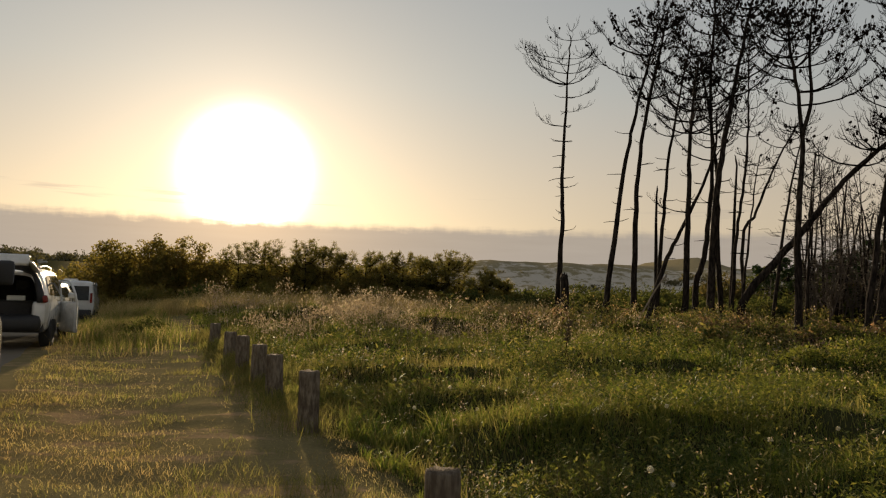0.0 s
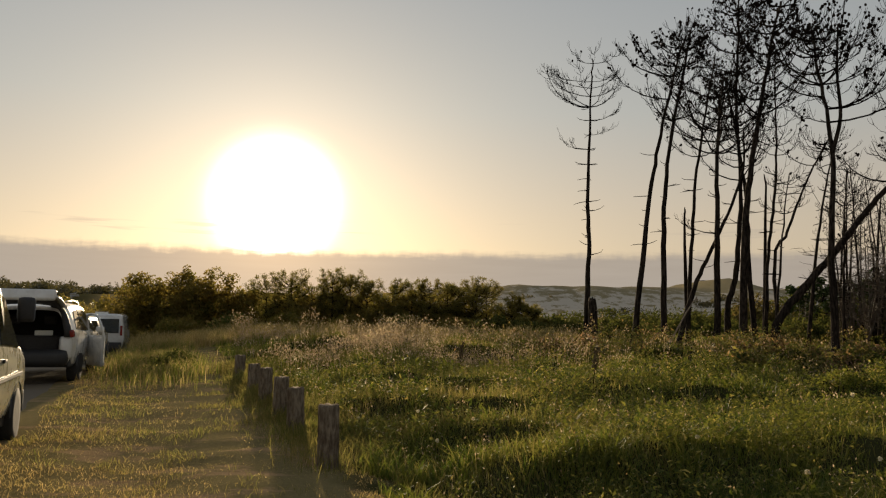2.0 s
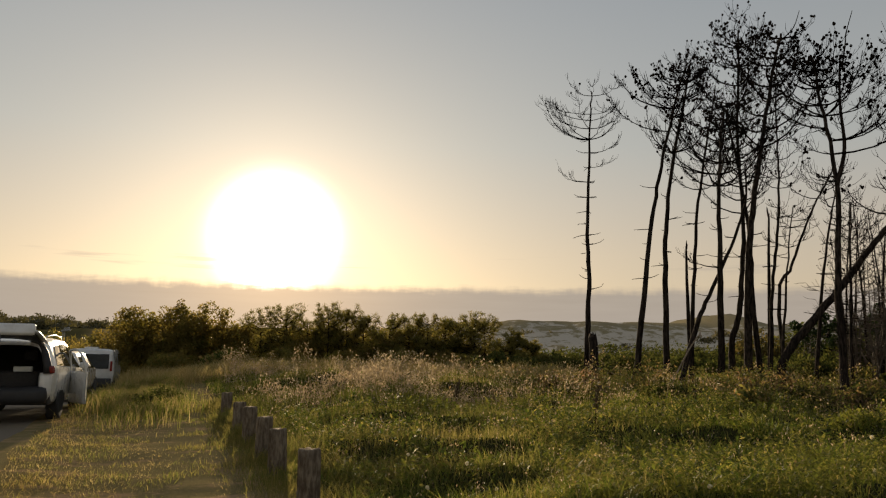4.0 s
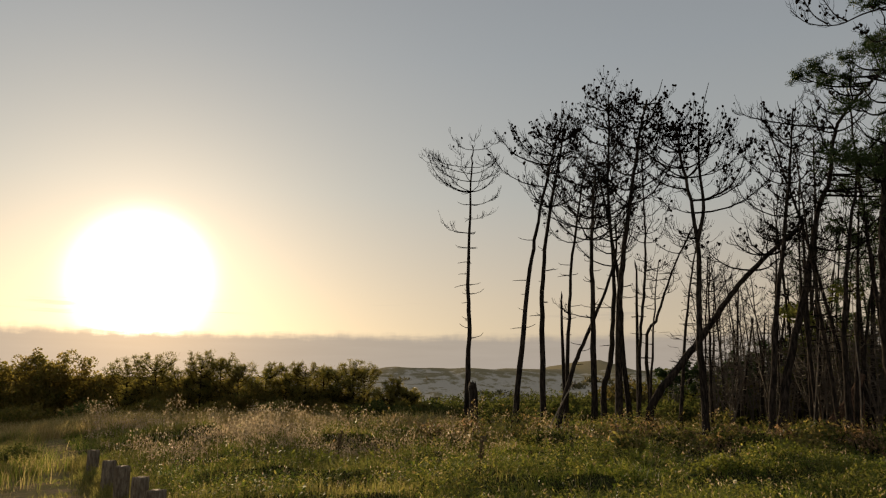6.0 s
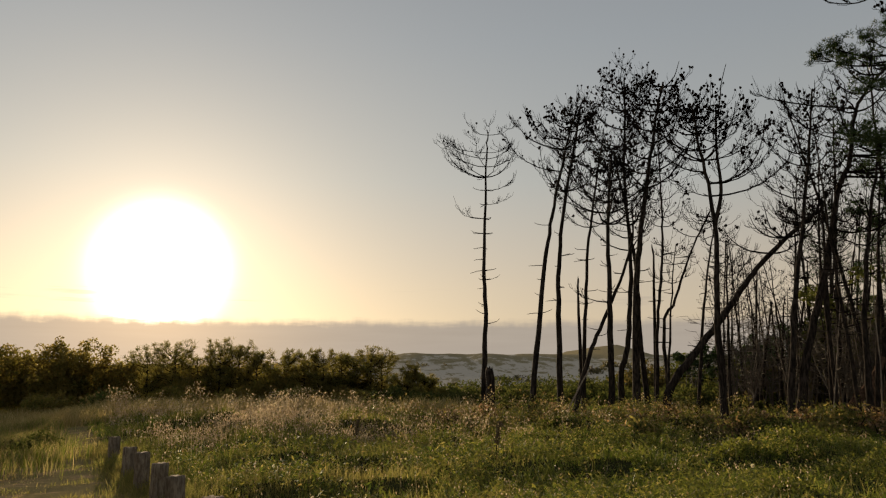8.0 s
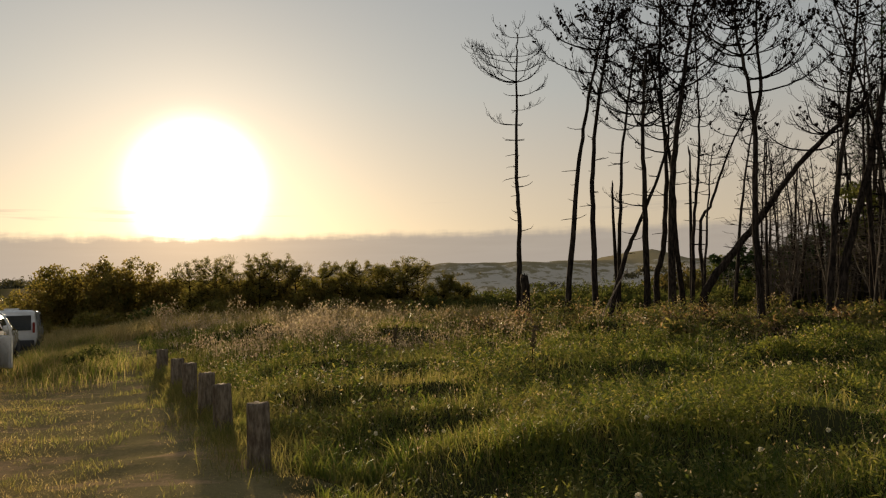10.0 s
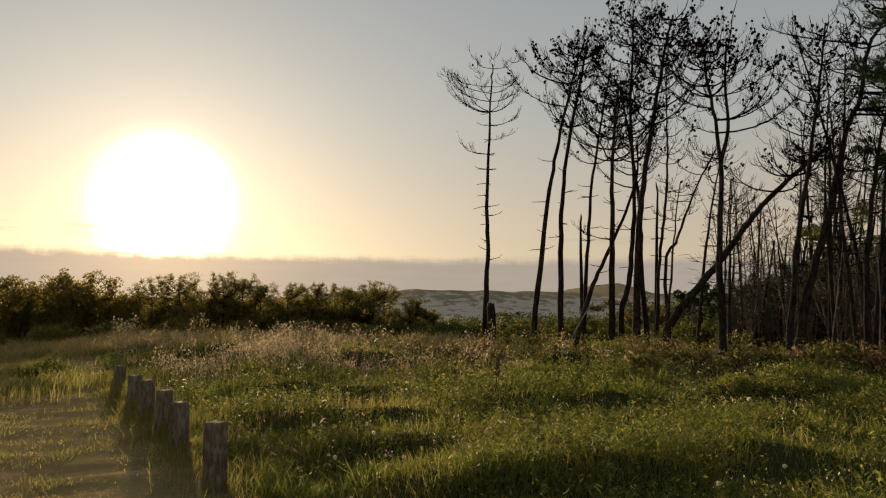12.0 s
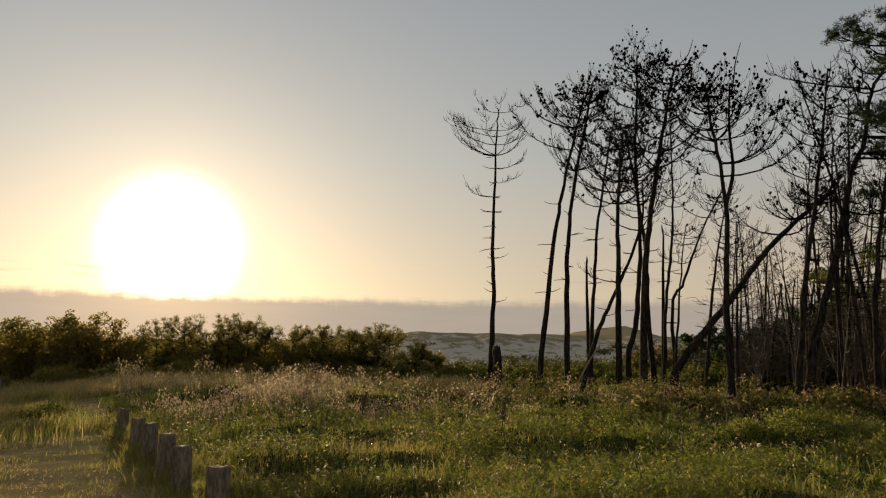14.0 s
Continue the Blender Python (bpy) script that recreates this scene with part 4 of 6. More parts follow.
for n, (x, y, wide, tall) in enumerate(((16.2, 34, 1.9, 2.1), (18.6, 36, 2.1, 2.4), (21.0, 34, 2.1, 2.2), (23.6, 36, 2.3, 2.6), (20.4, 40, 2.4, 2.8), (25.6, 40, 2.6, 3.0), (28.4, 37, 2.4, 2.8), (31.0, 42, 2.8, 3.4), (19.4, 27, 1.5, 1.0), (22.0, 28.5, 1.7, 1.4), (25.0, 31, 2.0, 2.4), (34.0, 46, 3.0, 3.6), (24.0, 46, 2.8, 3.0), (14.6, 41, 2.2, 2.2), (18.0, 44, 2.4, 2.6))):
    shrub("dark tangled undergrowth among the pine trunks", x, y, wide, tall, 270 + n, THICKET if n % 2 else UNDER, 2600, 0.11)
for n, (x, y, wide, tall) in enumerate(((22.5, 31.5, 1.9, 4.4), (24.5, 33, 2.1, 5.0), (26.5, 32, 2.2, 6.0), (28.5, 30, 2.2, 6.4), (25.0, 36.5, 2.2, 4.8), (27.5, 36, 2.4, 6.2), (30.5, 34.5, 2.4, 7.0), (19.6, 33, 1.6, 2.8), (31.0, 28.5, 2.2, 6.0), (20.6, 26.0, 1.5, 2.9), (23.5, 26.5, 1.8, 4.4))):
    shrub("tall dense thicket of dark young pines in the wood", x, y, wide, 0.7 * tall, 350 + n, THICKET, 3000, 0.13, "thicket")


stunted_rng = random.Random(91)
for n in range(24):
    y = stunted_rng.uniform(33, 43)
    way = stunted_rng.uniform(0.415, 0.66)
    stunted_pine(way * y, y, (1.9 + 8.0 * (way - 0.40)) * stunted_rng.uniform(0.85, 1.25), 500 + n)


for n in range(18):
    y = stunted_rng.uniform(24.5, 36)
    way = stunted_rng.uniform(0.58, 0.86)
    stunted_pine(way * y, y, stunted_rng.uniform(2.6, 4.2) + 3.0 * (way - 0.58), 540 + n, UNDER)


def scrub_tree(seed, tall):
    """A small many-stemmed leafless tree of thin brown twigs."""
    rng = random.Random(seed)
    thing = new("scrub_tree")
    tagged(thing, "small leafless twiggy brown tree under the pines", "tree", "scrub under the pines")
    stems, twigs = ([], []), ([], [])
    for _ in range(4):
        lean = Vector((rng.gauss(0, 0.16), rng.gauss(0, 0.16), 1))
        line = spline([lean * (tall * f) + Vector((rng.gauss(0, .06), rng.gauss(0, .06), 0)) * (f > 0) for f in (0, 0.25, 0.5, 0.75, 1.0)], 3)
        tube(stems, line, [0.032 * (1 - 0.8 * i / (len(line) - 1)) for i in range(len(line))], 5, False)
        for _ in range(9):
            i = rng.randrange(3, len(line) - 1)
            az = rng.uniform(0, 6.28)
            reach = tall * rng.uniform(0.10, 0.26)
            bl = limb_line(rng, line[i], az, reach, reach * rng.uniform(0.2, 0.9), 5, 0.03)
            tube(twigs, bl, [0.012, 0.010, 0.008, 0.006, 0.004], 3, False)
            for _ in range(5):
                tube(twigs, limb_line(rng, bl[rng.randrange(1, 5)], az + rng.uniform(-1.3, 1.3), reach * 0.4, reach * rng.uniform(-0.05, 0.4), 3, 0.02), [0.008, 0.006, 0.004], 3, False)
    part("trunk", stems, SCRUB_TWIG, thing)
    tagged(part("twig_tangle", twigs, SCRUB_TWIG, thing, "thin brown leafless twigs"), kind="stuff")
    return thing


def scrub_under_pines():
    rng = random.Random(88)
    kinds = [scrub_tree(410 + k, 2.3 + 0.35 * k) for k in range(4)]
    for k, ob in enumerate(kinds):
        ob.location = (13.2 + 1.3 * k, 27.0 + 1.7 * k, ground_at(13.2 + 1.3 * k, 27.0 + 1.7 * k) - 0.04)
    for i in range(90):
        y = rng.uniform(24.0, 46.0) if i < 50 else rng.uniform(21.5, 30.0)
        x = y * rng.uniform(0.40 if i < 50 else 0.60, 0.86)
        s = rng.uniform(0.75, 1.35) * (0.6 if x / y < 0.46 else 1.0)
        copy_thing(kinds[rng.randrange(4)], pose(x, y, ground_at(x, y) - 0.04, 0, 0, rng.uniform(0, 360))).scale = (s, s, s)


scrub_under_pines()
for n, (x, y, wide, tall) in enumerate(((7.5, 12.5, 0.7, 0.34), (9.0, 13.5, 0.7, 0.4), (8.2, 11.2, 0.6, 0.3), (6.3, 13.8, 0.6, 0.34), (5.2, 10.5, 0.5, 0.28), (10.2, 14.6, 0.7, 0.4), (4.3, 12.6, 0.5, 0.3), (7.9, 14.9, 0.6, 0.36), (3.2, 9.2, 0.4, 0.25))):
    shrub("low leafy green bramble spreading through the meadow grass", x, y, wide, tall, 430 + n, HERB, 1300, 0.032, "bramble")
for n, (x, y, wide, tall) in enumerate(((3.4, 21.6, 0.55, 0.45), (5.0, 22.8, 0.6, 0.5), (6.5, 21.2, 0.6, 0.55), (7.4, 22.6, 0.7, 0.75), (8.3, 20.4, 0.55, 0.5), (9.1, 19.2, 0.6, 0.6), (10.1, 17.4, 0.6, 0.55), (11.0, 18.4, 0.7, 0.7), (4.3, 18.8, 0.5, 0.35), (6.0, 17.6, 0.5, 0.4), (8.0, 16.0, 0.6, 0.45), (12.4, 16.6, 0.7, 0.6), (2.2, 24.2, 0.6, 0.5), (9.9, 21.8, 0.6, 0.65))):
    shrub("small leafy bramble in the meadow, yellowing leaves lit from behind", x, y, wide, tall, 400 + n, WEED, 900, 0.055, "bramble")
for n, (x, y, wide, tall) in enumerate(((-6.9, 18.2, 0.6, 0.45), (-7.3, 19.6, 0.7, 0.5), (7.9, 20.0, 0.5, 0.4), (6.2, 19.4, 0.6, 0.4), (9.3, 18.3, 0.6, 0.45), (10.4, 16.6, 0.6, 0.45), (4.9, 20.6, 0.5, 0.4), (3.0, 19.8, 0.5, 0.35))):
    shrub("dark green bramble mound at the meadow's edge", x, y, wide, tall, 460 + n, UNDER, 900, 0.055, "bramble")
for n, (x, y, wide, tall) in enumerate(((7.7, 20.6, 0.42, 0.75), (7.1, 21.2, 0.35, 0.6), (2.3, 23.2, 0.45, 0.6), (3.4, 23.0, 0.4, 0.55), (5.3, 23.4, 0.35, 0.6), (8.7, 19.0, 0.4, 0.5), (11.6, 17.6, 0.45, 0.55), (9.6, 19.5, 0.45, 0.5), (10.3, 18.8, 0.5, 0.5), (10.9, 19.7, 0.45, 0.5), (9.9, 20.6, 0.4, 0.55), (8.8, 21.0, 0.4, 0.5), (11.9, 18.6, 0.5, 0.55), (6.6, 22.0, 0.4, 0.5))):
    shrub("leafy bramble with pinkish-brown drying leaves", x, y, wide, tall, 480 + n, RUST, 520, 0.05, "bramble")


def far_wood():
    """The wooded ridge far off, one mass of crowns."""
    rng = np.random.default_rng(9)
    vs, ts, base = [], [], 0
    for _ in range(340):
        y = 250 + 110 * rng.random()
        x = -y * (0.36 + 0.40 * rng.random())
        z, r = ground_at(x, y), 2.2 + 2.2 * rng.random()
        lobes = [(x + rng.normal() * r * 0.5, y + rng.normal() * r * 0.5, z + r * (0.5 + 0.9 * rng.random()), r * (0.35 + 0.3 * rng.random())) for _ in range(6)]
        v, t = leaf_cloud(rng, lobes, 190, 0.55)
        vs.append(v), ts.append(t + base)
        base += len(v)
    tagged(part("far_wood", mesh_of("far_wood", np.concatenate(vs), np.concatenate(ts)), FAR_LEAF), "distant dark wooded ridge along the horizon", "wood", kind="stuff")


far_wood()


# ---- posts ----
def post(x, y, top, r, seed):
    rng = random.Random(seed)
    z0 = ground_at(x, y) - 0.08
    tall = top - z0
    bm = bmesh.new()
    rings = []
    cracks = [(rng.uniform(0, 6.28), rng.uniform(0.06, 0.16), rng.uniform(0.4, 1.0)) for _ in range(5)]

    def girth(a, f):
        cut = sum(deep * math.exp(-(math.sin((a - at) / 2) / 0.07) ** 2) for at, deep, share in cracks if f > 1 - share)
        return r * (1 + 0.03 * math.sin(3 * a + seed) - cut)

    for f, s in ((0, 1.04), (0.2, 1.03), (0.4, 1.02), (0.65, 1.0), (0.85, 0.995), (0.97, 0.985), (1.0, 0.91)):
        rings.append([bm.verts.new((math.cos(a) * s * girth(a, f), math.sin(a) * s * girth(a, f), tall * f + (rng.uniform(-.008, .008) if f > 0.9 else 0))) for a in (2 * math.pi * k / 36 for k in range(36))])
    for a, b in zip(rings, rings[1:]):
        for k in range(36):
            bm.faces.new((a[k], a[(k + 1) % 36], b[(k + 1) % 36], b[k]))
    mid = bm.verts.new((0, 0, tall * 0.985))
    for k in range(36):
        bm.faces.new((rings[-1][k], rings[-1][(k + 1) % 36], mid))
    ob = part("wooden_post", bm, WOOD, smooth=True)
    ob.location = (x, y, z0)
    ob.rotation_euler = (rng.uniform(-.03, .03), rng.uniform(-.03, .03), 0)
    tagged(ob, "short round weathered wooden post at the meadow's edge", "post", "row of wooden posts")


for n, (x, y, top) in enumerate(((0.02, 5.04, 0.51), (-1.37, 8.43, 0.73), (-2.10, 10.19, 0.74), (-2.62, 11.47, 0.77), (-3.22, 12.94, 0.80), (-3.84, 14.45, 0.77), (-4.77, 16.71, 0.81))):
    post(x, y, top, 0.11, 40 + n)


# ---- grass ----


def blades(n_wanted, sampler, low, high, wide, bend, seed, grow=0.0008):
    """Bent tapering blades, three triangles each."""
    rng = np.random.default_rng(seed)
    x, y, h = sampler(rng, n_wanted)
    n = len(x)
    h = h * (low + (high - low) * rng.random(n) ** 1.5)
    w = wide * (0.6 + 0.8 * rng.random(n)) + grow * np.hypot(x, y)
    z = height(x, y) - 0.02
    az, face = rng.random(n) * 6.283, rng.random(n) * 6.283
    lean = bend * (0.2 + rng.random(n)) * h
    base = np.stack([x, y, z], 1)
    side = np.stack([np.cos(face), np.sin(face), np.zeros(n)], 1) * w[:, None] * 0.5
    out = np.stack([np.cos(az), np.sin(az), np.zeros(n)], 1)
    mid = base + out * (lean * 0.3)[:, None] + np.array([0, 0, 1]) * (h * 0.58)[:, None]
    tip = base + out * lean[:, None] + np.array([0, 0, 1]) * (h * np.sqrt(np.maximum(0.15, 1 - 0.3 * (lean / h) ** 2)))[:, None]
    verts = np.stack([base - side, base + side, mid + side * 0.75, mid - side * 0.75, tip], 1).reshape(-1, 3)
    i = np.arange(n) * 5
    return verts, np.concatenate([np.stack([i, i + 1, i + 2], 1), np.stack([i, i + 2, i + 3], 1), np.stack([i + 3, i + 2, i + 4], 1)])


def fan(rng, n, r0, r1, a0, a1, power):
    """Places in a fan ahead, thinning with distance."""
    u = rng.random(n)
    k = 2 - power
    r = (r0 ** k + u * (r1 ** k - r0 ** k)) ** (1 / k)
    a = np.radians(a0 + (a1 - a0) * rng.random(n))
    return np.sin(a) * r, np.cos(a) * r


def in_meadow(rng, n):
    x, y = fan(rng, n, 3.6, 34, -28, 46, 1.45)
    q = beside(x, y)
    tufts = 0.45 * vnoise(x, y, 1.1, 31) + 0.55 * vnoise(x, y, 0.34, 32)
    keep = (q > 0.10 + 0.7 * vnoise(x, y, 0.5, 33) * sstep(12, 9, y)) & (rng.random(n) < 0.12 + 1.5 * tufts ** 1.6)
    keep &= (x < 0.68 * y + 3.2)
    h = 0.15 + 2.1 * tufts ** 2.1 * (0.6 + 0.6 * vnoise(x, y, 4.0, 34)) + 0.15 * sstep(10, 22, y)
    return x[keep], y[keep], h[keep]


def on_strip(rng, n):
    x, y = fan(rng, n, 3.2, 32, -42, 6, 1.4)
    q = beside(x, y)
    keep = (q > -3.4 + 0.4 * vnoise(x, y, 0.9, 41)) & (q < 0.75) & (rng.random(n) < 0.25 + 1.3 * (0.5 * vnoise(x, y, 0.6, 42) + 0.5 * vnoise(x * 0.5, y * 1.4, 1.0, 40)) ** 1.6)
    track = np.exp(-((q + 0.85) / 0.5) ** 2) * sstep(5, 7.5, y)
    keep &= rng.random(n) > 0.6 * track
    h = (0.5 + 0.9 * vnoise(x, y, 1.1, 43)) * (1 - 0.45 * track) + 0.35 * sstep(-0.2, 0.4, q) * vnoise(x, y, 0.5, 44)
    return x[keep], y[keep], h[keep]


def by_lane(rng, n):
    s, q = 7.5 + 12 * rng.random(n), -1.75 + rng.normal(size=n) * 0.48
    x, y = -1.4 + 0.925 * q - 0.38 * s, 8.5 + 0.38 * q + 0.925 * s
    keep = (q > -3.1) & (rng.random(n) < sstep(0.25, 0.65, vnoise(x, y, 1.1, 46)) * sstep(8, 10.5, s) + 0.05)
    return x[keep], y[keep], (0.5 + 0.9 * vnoise(x, y, 0.8, 45))[keep]


def pale_band(rng, n):
    x, y = fan(rng, n, 14, 29, -28, 26, 1.0)
    q = beside(x, y)
    patch = 0.55 * vnoise(x, y, 2.4, 51) + 0.45 * vnoise(x, y, 0.6, 52)
    keep = (q > 0.6) & (rng.random(n) < (0.03 + 0.9 * sstep(0.54, 0.70, patch)) * sstep(14.5, 22, y) * (0.10 + 0.9 * sstep(4.5, 0.0, x)))
    return x[keep], y[keep], (0.25 + 1.7 * patch * vnoise(x, y, 0.9, 53) ** 1.3 + 0.15 * np.exp(-((x + 1.2) / 2.2) ** 2))[keep]


def seed_stalks(n, sampler, low, high, seed, heads=9):
    rng = np.random.default_rng(seed)
    x, y, h = sampler(rng, n)
    n = len(x)
    h = h * (low + (high - low) * rng.random(n))
    base = np.stack([x, y, height(x, y)], 1)
    out = rng.normal(size=(n, 3)) * np.array([1, 1, 0]) * 0.12
    tip = base + (out + np.array([0, 0, 1])) * h[:, None]
    side = np.stack([np.full(n, 0.0008), np.zeros(n), np.zeros(n)], 1) + 0.00008 * np.hypot(x, y)[:, None] * np.array([1, 0, 0])
    v1 = np.stack([base - side, base + side, tip], 1).reshape(-1, 3)
    i = np.arange(n) * 3
    t1 = np.stack([i, i + 1, i + 2], 1)
    m = n * heads
    k = np.repeat(np.arange(n), heads)
    f = 0.68 + 0.34 * rng.random(m)
    c = base[k] + (tip - base)[k] * f[:, None] + rng.normal(size=(m, 3)) * np.array([0.06, 0.06, 0.025])
    a = rng.normal(size=(m, 3)) * 0.5 + np.array([0, 0, 1])
    a /= np.linalg.norm(a, axis=1)[:, None]
    b = np.cross(a, rng.normal(size=(m, 3)))
    b /= np.linalg.norm(b, axis=1)[:, None]
    s = ((0.012 + 0.018 * rng.random(m)) * (0.3 + np.hypot(x, y)[k] / 26))[:, None]
    v2 = np.stack([c - a * s, c + b * s * 0.45, c + a * s, c - b * s * 0.45], 1).reshape(-1, 3)
    j = np.arange(m) * 4 + len(v1)
    return np.concatenate([v1, v2]), np.concatenate([t1, np.stack([j, j + 1, j + 2], 1), np.stack([j, j + 2, j + 3], 1)])


def weed_zone(rng, n):
    x, y = fan(rng, n, 5, 30, -14, 44, 1.0)
    q = beside(x, y)
    patch = vnoise(x, y, 1.6, 61)
    keep = (q > 0.8) & (rng.random(n) < 0.02 + 0.9 * sstep(16, 20, y) * sstep(27.5, 24, y) * sstep(0.40, 0.64, patch) * sstep(-1, 3, x))
    keep &= (x < 0.55 * y + 2.5)
    return x[keep], y[keep], 0.7 + 0.8 * patch[keep]


def weeds(n, seed, zone, leaves=18, tall=0.35, broad=1.0):
    rng = np.random.default_rng(seed)
    x, y, h = zone(rng, n)
    n = len(x)
    h = h * (0.2 + tall * rng.random(n))
    k = np.repeat(np.arange(n), leaves)
    m = len(k)
    f = rng.random(m) ** 0.7
    a = rng.random(m) * 6.283
    rad = h[k] * 0.38 * (0.25 + rng.random(m)) * (1.15 - 0.75 * f)
    c = np.stack([x[k] + np.cos(a) * rad * 0.6, y[k] + np.sin(a) * rad * 0.6, height(x, y)[k] + 0.02 + h[k] * f], 1)
    d = np.stack([np.cos(a), np.sin(a), 1.3 * rng.random(m) - 0.15], 1)
    b = np.stack([-np.sin(a), np.cos(a), rng.normal(size=m) * 0.4], 1)
    droop = np.array([0, 0, 1.0]) * 0.25
    s = (broad * (0.010 + 0.018 * rng.random(m) ** 1.5) * (0.5 + np.hypot(x, y)[k] / 20))[:, None]
    verts = np.stack([c - d * s, c + b * s * 0.42, c + (d - droop) * s, c - b * s * 0.42], 1).reshape(-1, 3)
    i = np.arange(m) * 4
    return verts, np.concatenate([np.stack([i, i + 1, i + 3], 1), np.stack([i + 1, i + 2, i + 3], 1)])


def near_herbs(rng, n):
    x, y = fan(rng, n, 4.5, 20, -16, 42, 1.2)
    patch = 0.6 * vnoise(x, y, 1.5, 62) + 0.4 * vnoise(x, y, 0.5, 63)
    keep = (beside(x, y) > 0.6) & (rng.random(n) < (0.12 + sstep(0.46, 0.66, patch)) * (0.22 + 0.78 * sstep(0.0, 3.0, x + 0.9 * sstep(9, 6, y) * 3))) & (x < 0.6 * y + 2.6)
    return x[keep], y[keep], 0.5 + 0.6 * patch[keep]


def broad_zone(rng, n):
    x, y = fan(rng, n, 4.5, 17, -16, 42, 1.3)
    patch = 0.5 * vnoise(x, y, 1.1, 64) + 0.5 * vnoise(x, y, 0.4, 65)
    keep = (beside(x, y) > 0.7) & (rng.random(n) < sstep(0.46, 0.60, patch)) & (x < 0.6 * y + 2.6)
    return x[keep], y[keep], 0.5 + 0.7 * patch[keep]


def at_posts(rng, n):
    s, q = -1.0 + 12 * rng.random(n), rng.normal(size=n) * 0.24 + 0.12
    x, y = -1.4 + 0.925 * q - 0.38 * s, 8.5 + 0.38 * q + 0.925 * s
    keep = rng.random(n) < (0.25 + vnoise(x, y, 0.6, 47)) * sstep(-1.0, 1.5, s)
    return x[keep], y[keep], (0.4 + 0.8 * vnoise(x, y, 0.5, 48))[keep]


def far_left(rng, n):
    x, y = -20 + 24 * rng.random(n), 26 + 11 * rng.random(n)
    keep = (beside(x, y) > -2.6) & (rng.random(n) < 0.3 + vnoise(x, y, 1.4, 49))
    return x[keep], y[keep], 0.6 + 0.7 * vnoise(x, y, 1.6, 50)[keep]


def stuff(name, data, mat, label, category="grass"):
    tagged(part(name, mesh_of(name, *data), mat), label, category, kind="stuff")


stuff("meadow_grass", blades(400000, in_meadow, 0.05, 0.25, 0.0062, 1.05, 71, 0.0007), MEADOW, "lush tufted green meadow grass, backlit by the low sun")
stuff("dry_grass", blades(290000, on_strip, 0.018, 0.075, 0.0025, 1.15, 72, 0.0005), STRAW, "short dry trodden grass beside the lane")
stuff("green_verge_grass", blades(30000, by_lane, 0.10, 0.42, 0.0026, 0.6, 80, 0.0004), MEADOW, "uncut green grass along the lane's verge")
stuff("verge_grass", blades(18000, by_lane, 0.12, 0.46, 0.0026, 0.6, 73, 0.0004), STRAW, "tall uncut grass along the lane's verge")
stuff("seeding_grass", seed_stalks(17000, pale_band, 0.3, 0.95, 74, 12), SEEDS, "tall pale grass gone to seed, glowing in the light")
stuff("meadow_herbs", weeds(30000, 77, near_herbs, 15, 0.22), HERB, "low green leafy herbs between the grass tufts", "weeds")
stuff("post_grass", blades(26000, at_posts, 0.06, 0.34, 0.0024, 0.8, 78, 0.0005), STRIP_GREEN, "uncut grass around the feet of the posts")
stuff("rough_grass", blades(60000, far_left, 0.2, 0.6, 0.006, 0.7, 79, 0.0005), STRAW, "rough tall grass in front of the bushes")


def tufts_on_strip(rng, n):
    x, y = fan(rng, n, 3.2, 26, -42, 8, 1.3)
    q = beside(x, y)
    patch = 0.5 * vnoise(x, y, 0.9, 44) + 0.5 * vnoise(x, y, 0.28, 45)
    keep = (q > -3.2) & (q < 0.2) & (rng.random(n) < sstep(0.44, 0.66, patch))
    return x[keep], y[keep], 0.4 + 1.2 * patch[keep]


stuff("strip_tufts", blades(130000, tufts_on_strip, 0.025, 0.11, 0.0024, 1.0, 84, 0.0005), STRIP_GREEN, "low olive-green grass tufts on the trodden strip")


def underfoot(rng, n):
    r, a = 4.2 * np.sqrt(rng.random(n)), rng.random(n) * 6.283
    x, y = np.cos(a) * r, 0.4 + np.sin(a) * r
    keep = (beside(x, y) > -3.2) & (rng.random(n) < 0.3 + vnoise(x, y, 0.6, 42))
    return x[keep], y[keep], 0.5 + 0.7 * vnoise(x, y, 0.9, 43)[keep]


stuff("trodden_grass", blades(30000, underfoot, 0.02, 0.09, 0.003, 1.2, 82), STRAW, "short trodden grass underfoot at the viewpoint")


def dune_bushes():
    """Low scrub on the dunes and the rough ground before them, one mass of small lobes."""
    rng = np.random.default_rng(83)
    vs, ts, base = [], [], 0
    for k in range(760):
        if k < 330:
            x, y = -8 + 44 * rng.random(), 43 + 38 * rng.random() ** 1.3
            r, thick = 0.35 + 0.65 * rng.random(), 1.0
            if vnoise(x, y, 5.0, 94) < 0.42:
                continue
        else:
            x, y = -25 + 95 * rng.random(), 90 + 46 * rng.random()
            r, thick = 0.4 + 0.9 * rng.random(), 0.12
            if height(x, y) > 5.4 or vnoise(x, y, 9.0, 95) < 0.45:
                continue
        z = ground_at(x, y)
        lobes = [(x + rng.normal() * r, y + rng.normal() * r * 0.6, z + r * thick * (0.1 + 0.5 * rng.random()), r * (0.4 + 0.35 * rng.random())) for _ in range(4)]
        v, t = leaf_cloud(rng, lobes, 130, 0.07 + 0.0012 * y)
        vs.append(v), ts.append(t + base)
        base += len(v)
    return np.concatenate(vs), np.concatenate(ts)


stuff("dune_scrub", dune_bushes(), DUNE_LEAF, "low olive scrub on the dunes and rough ground", "scrub")


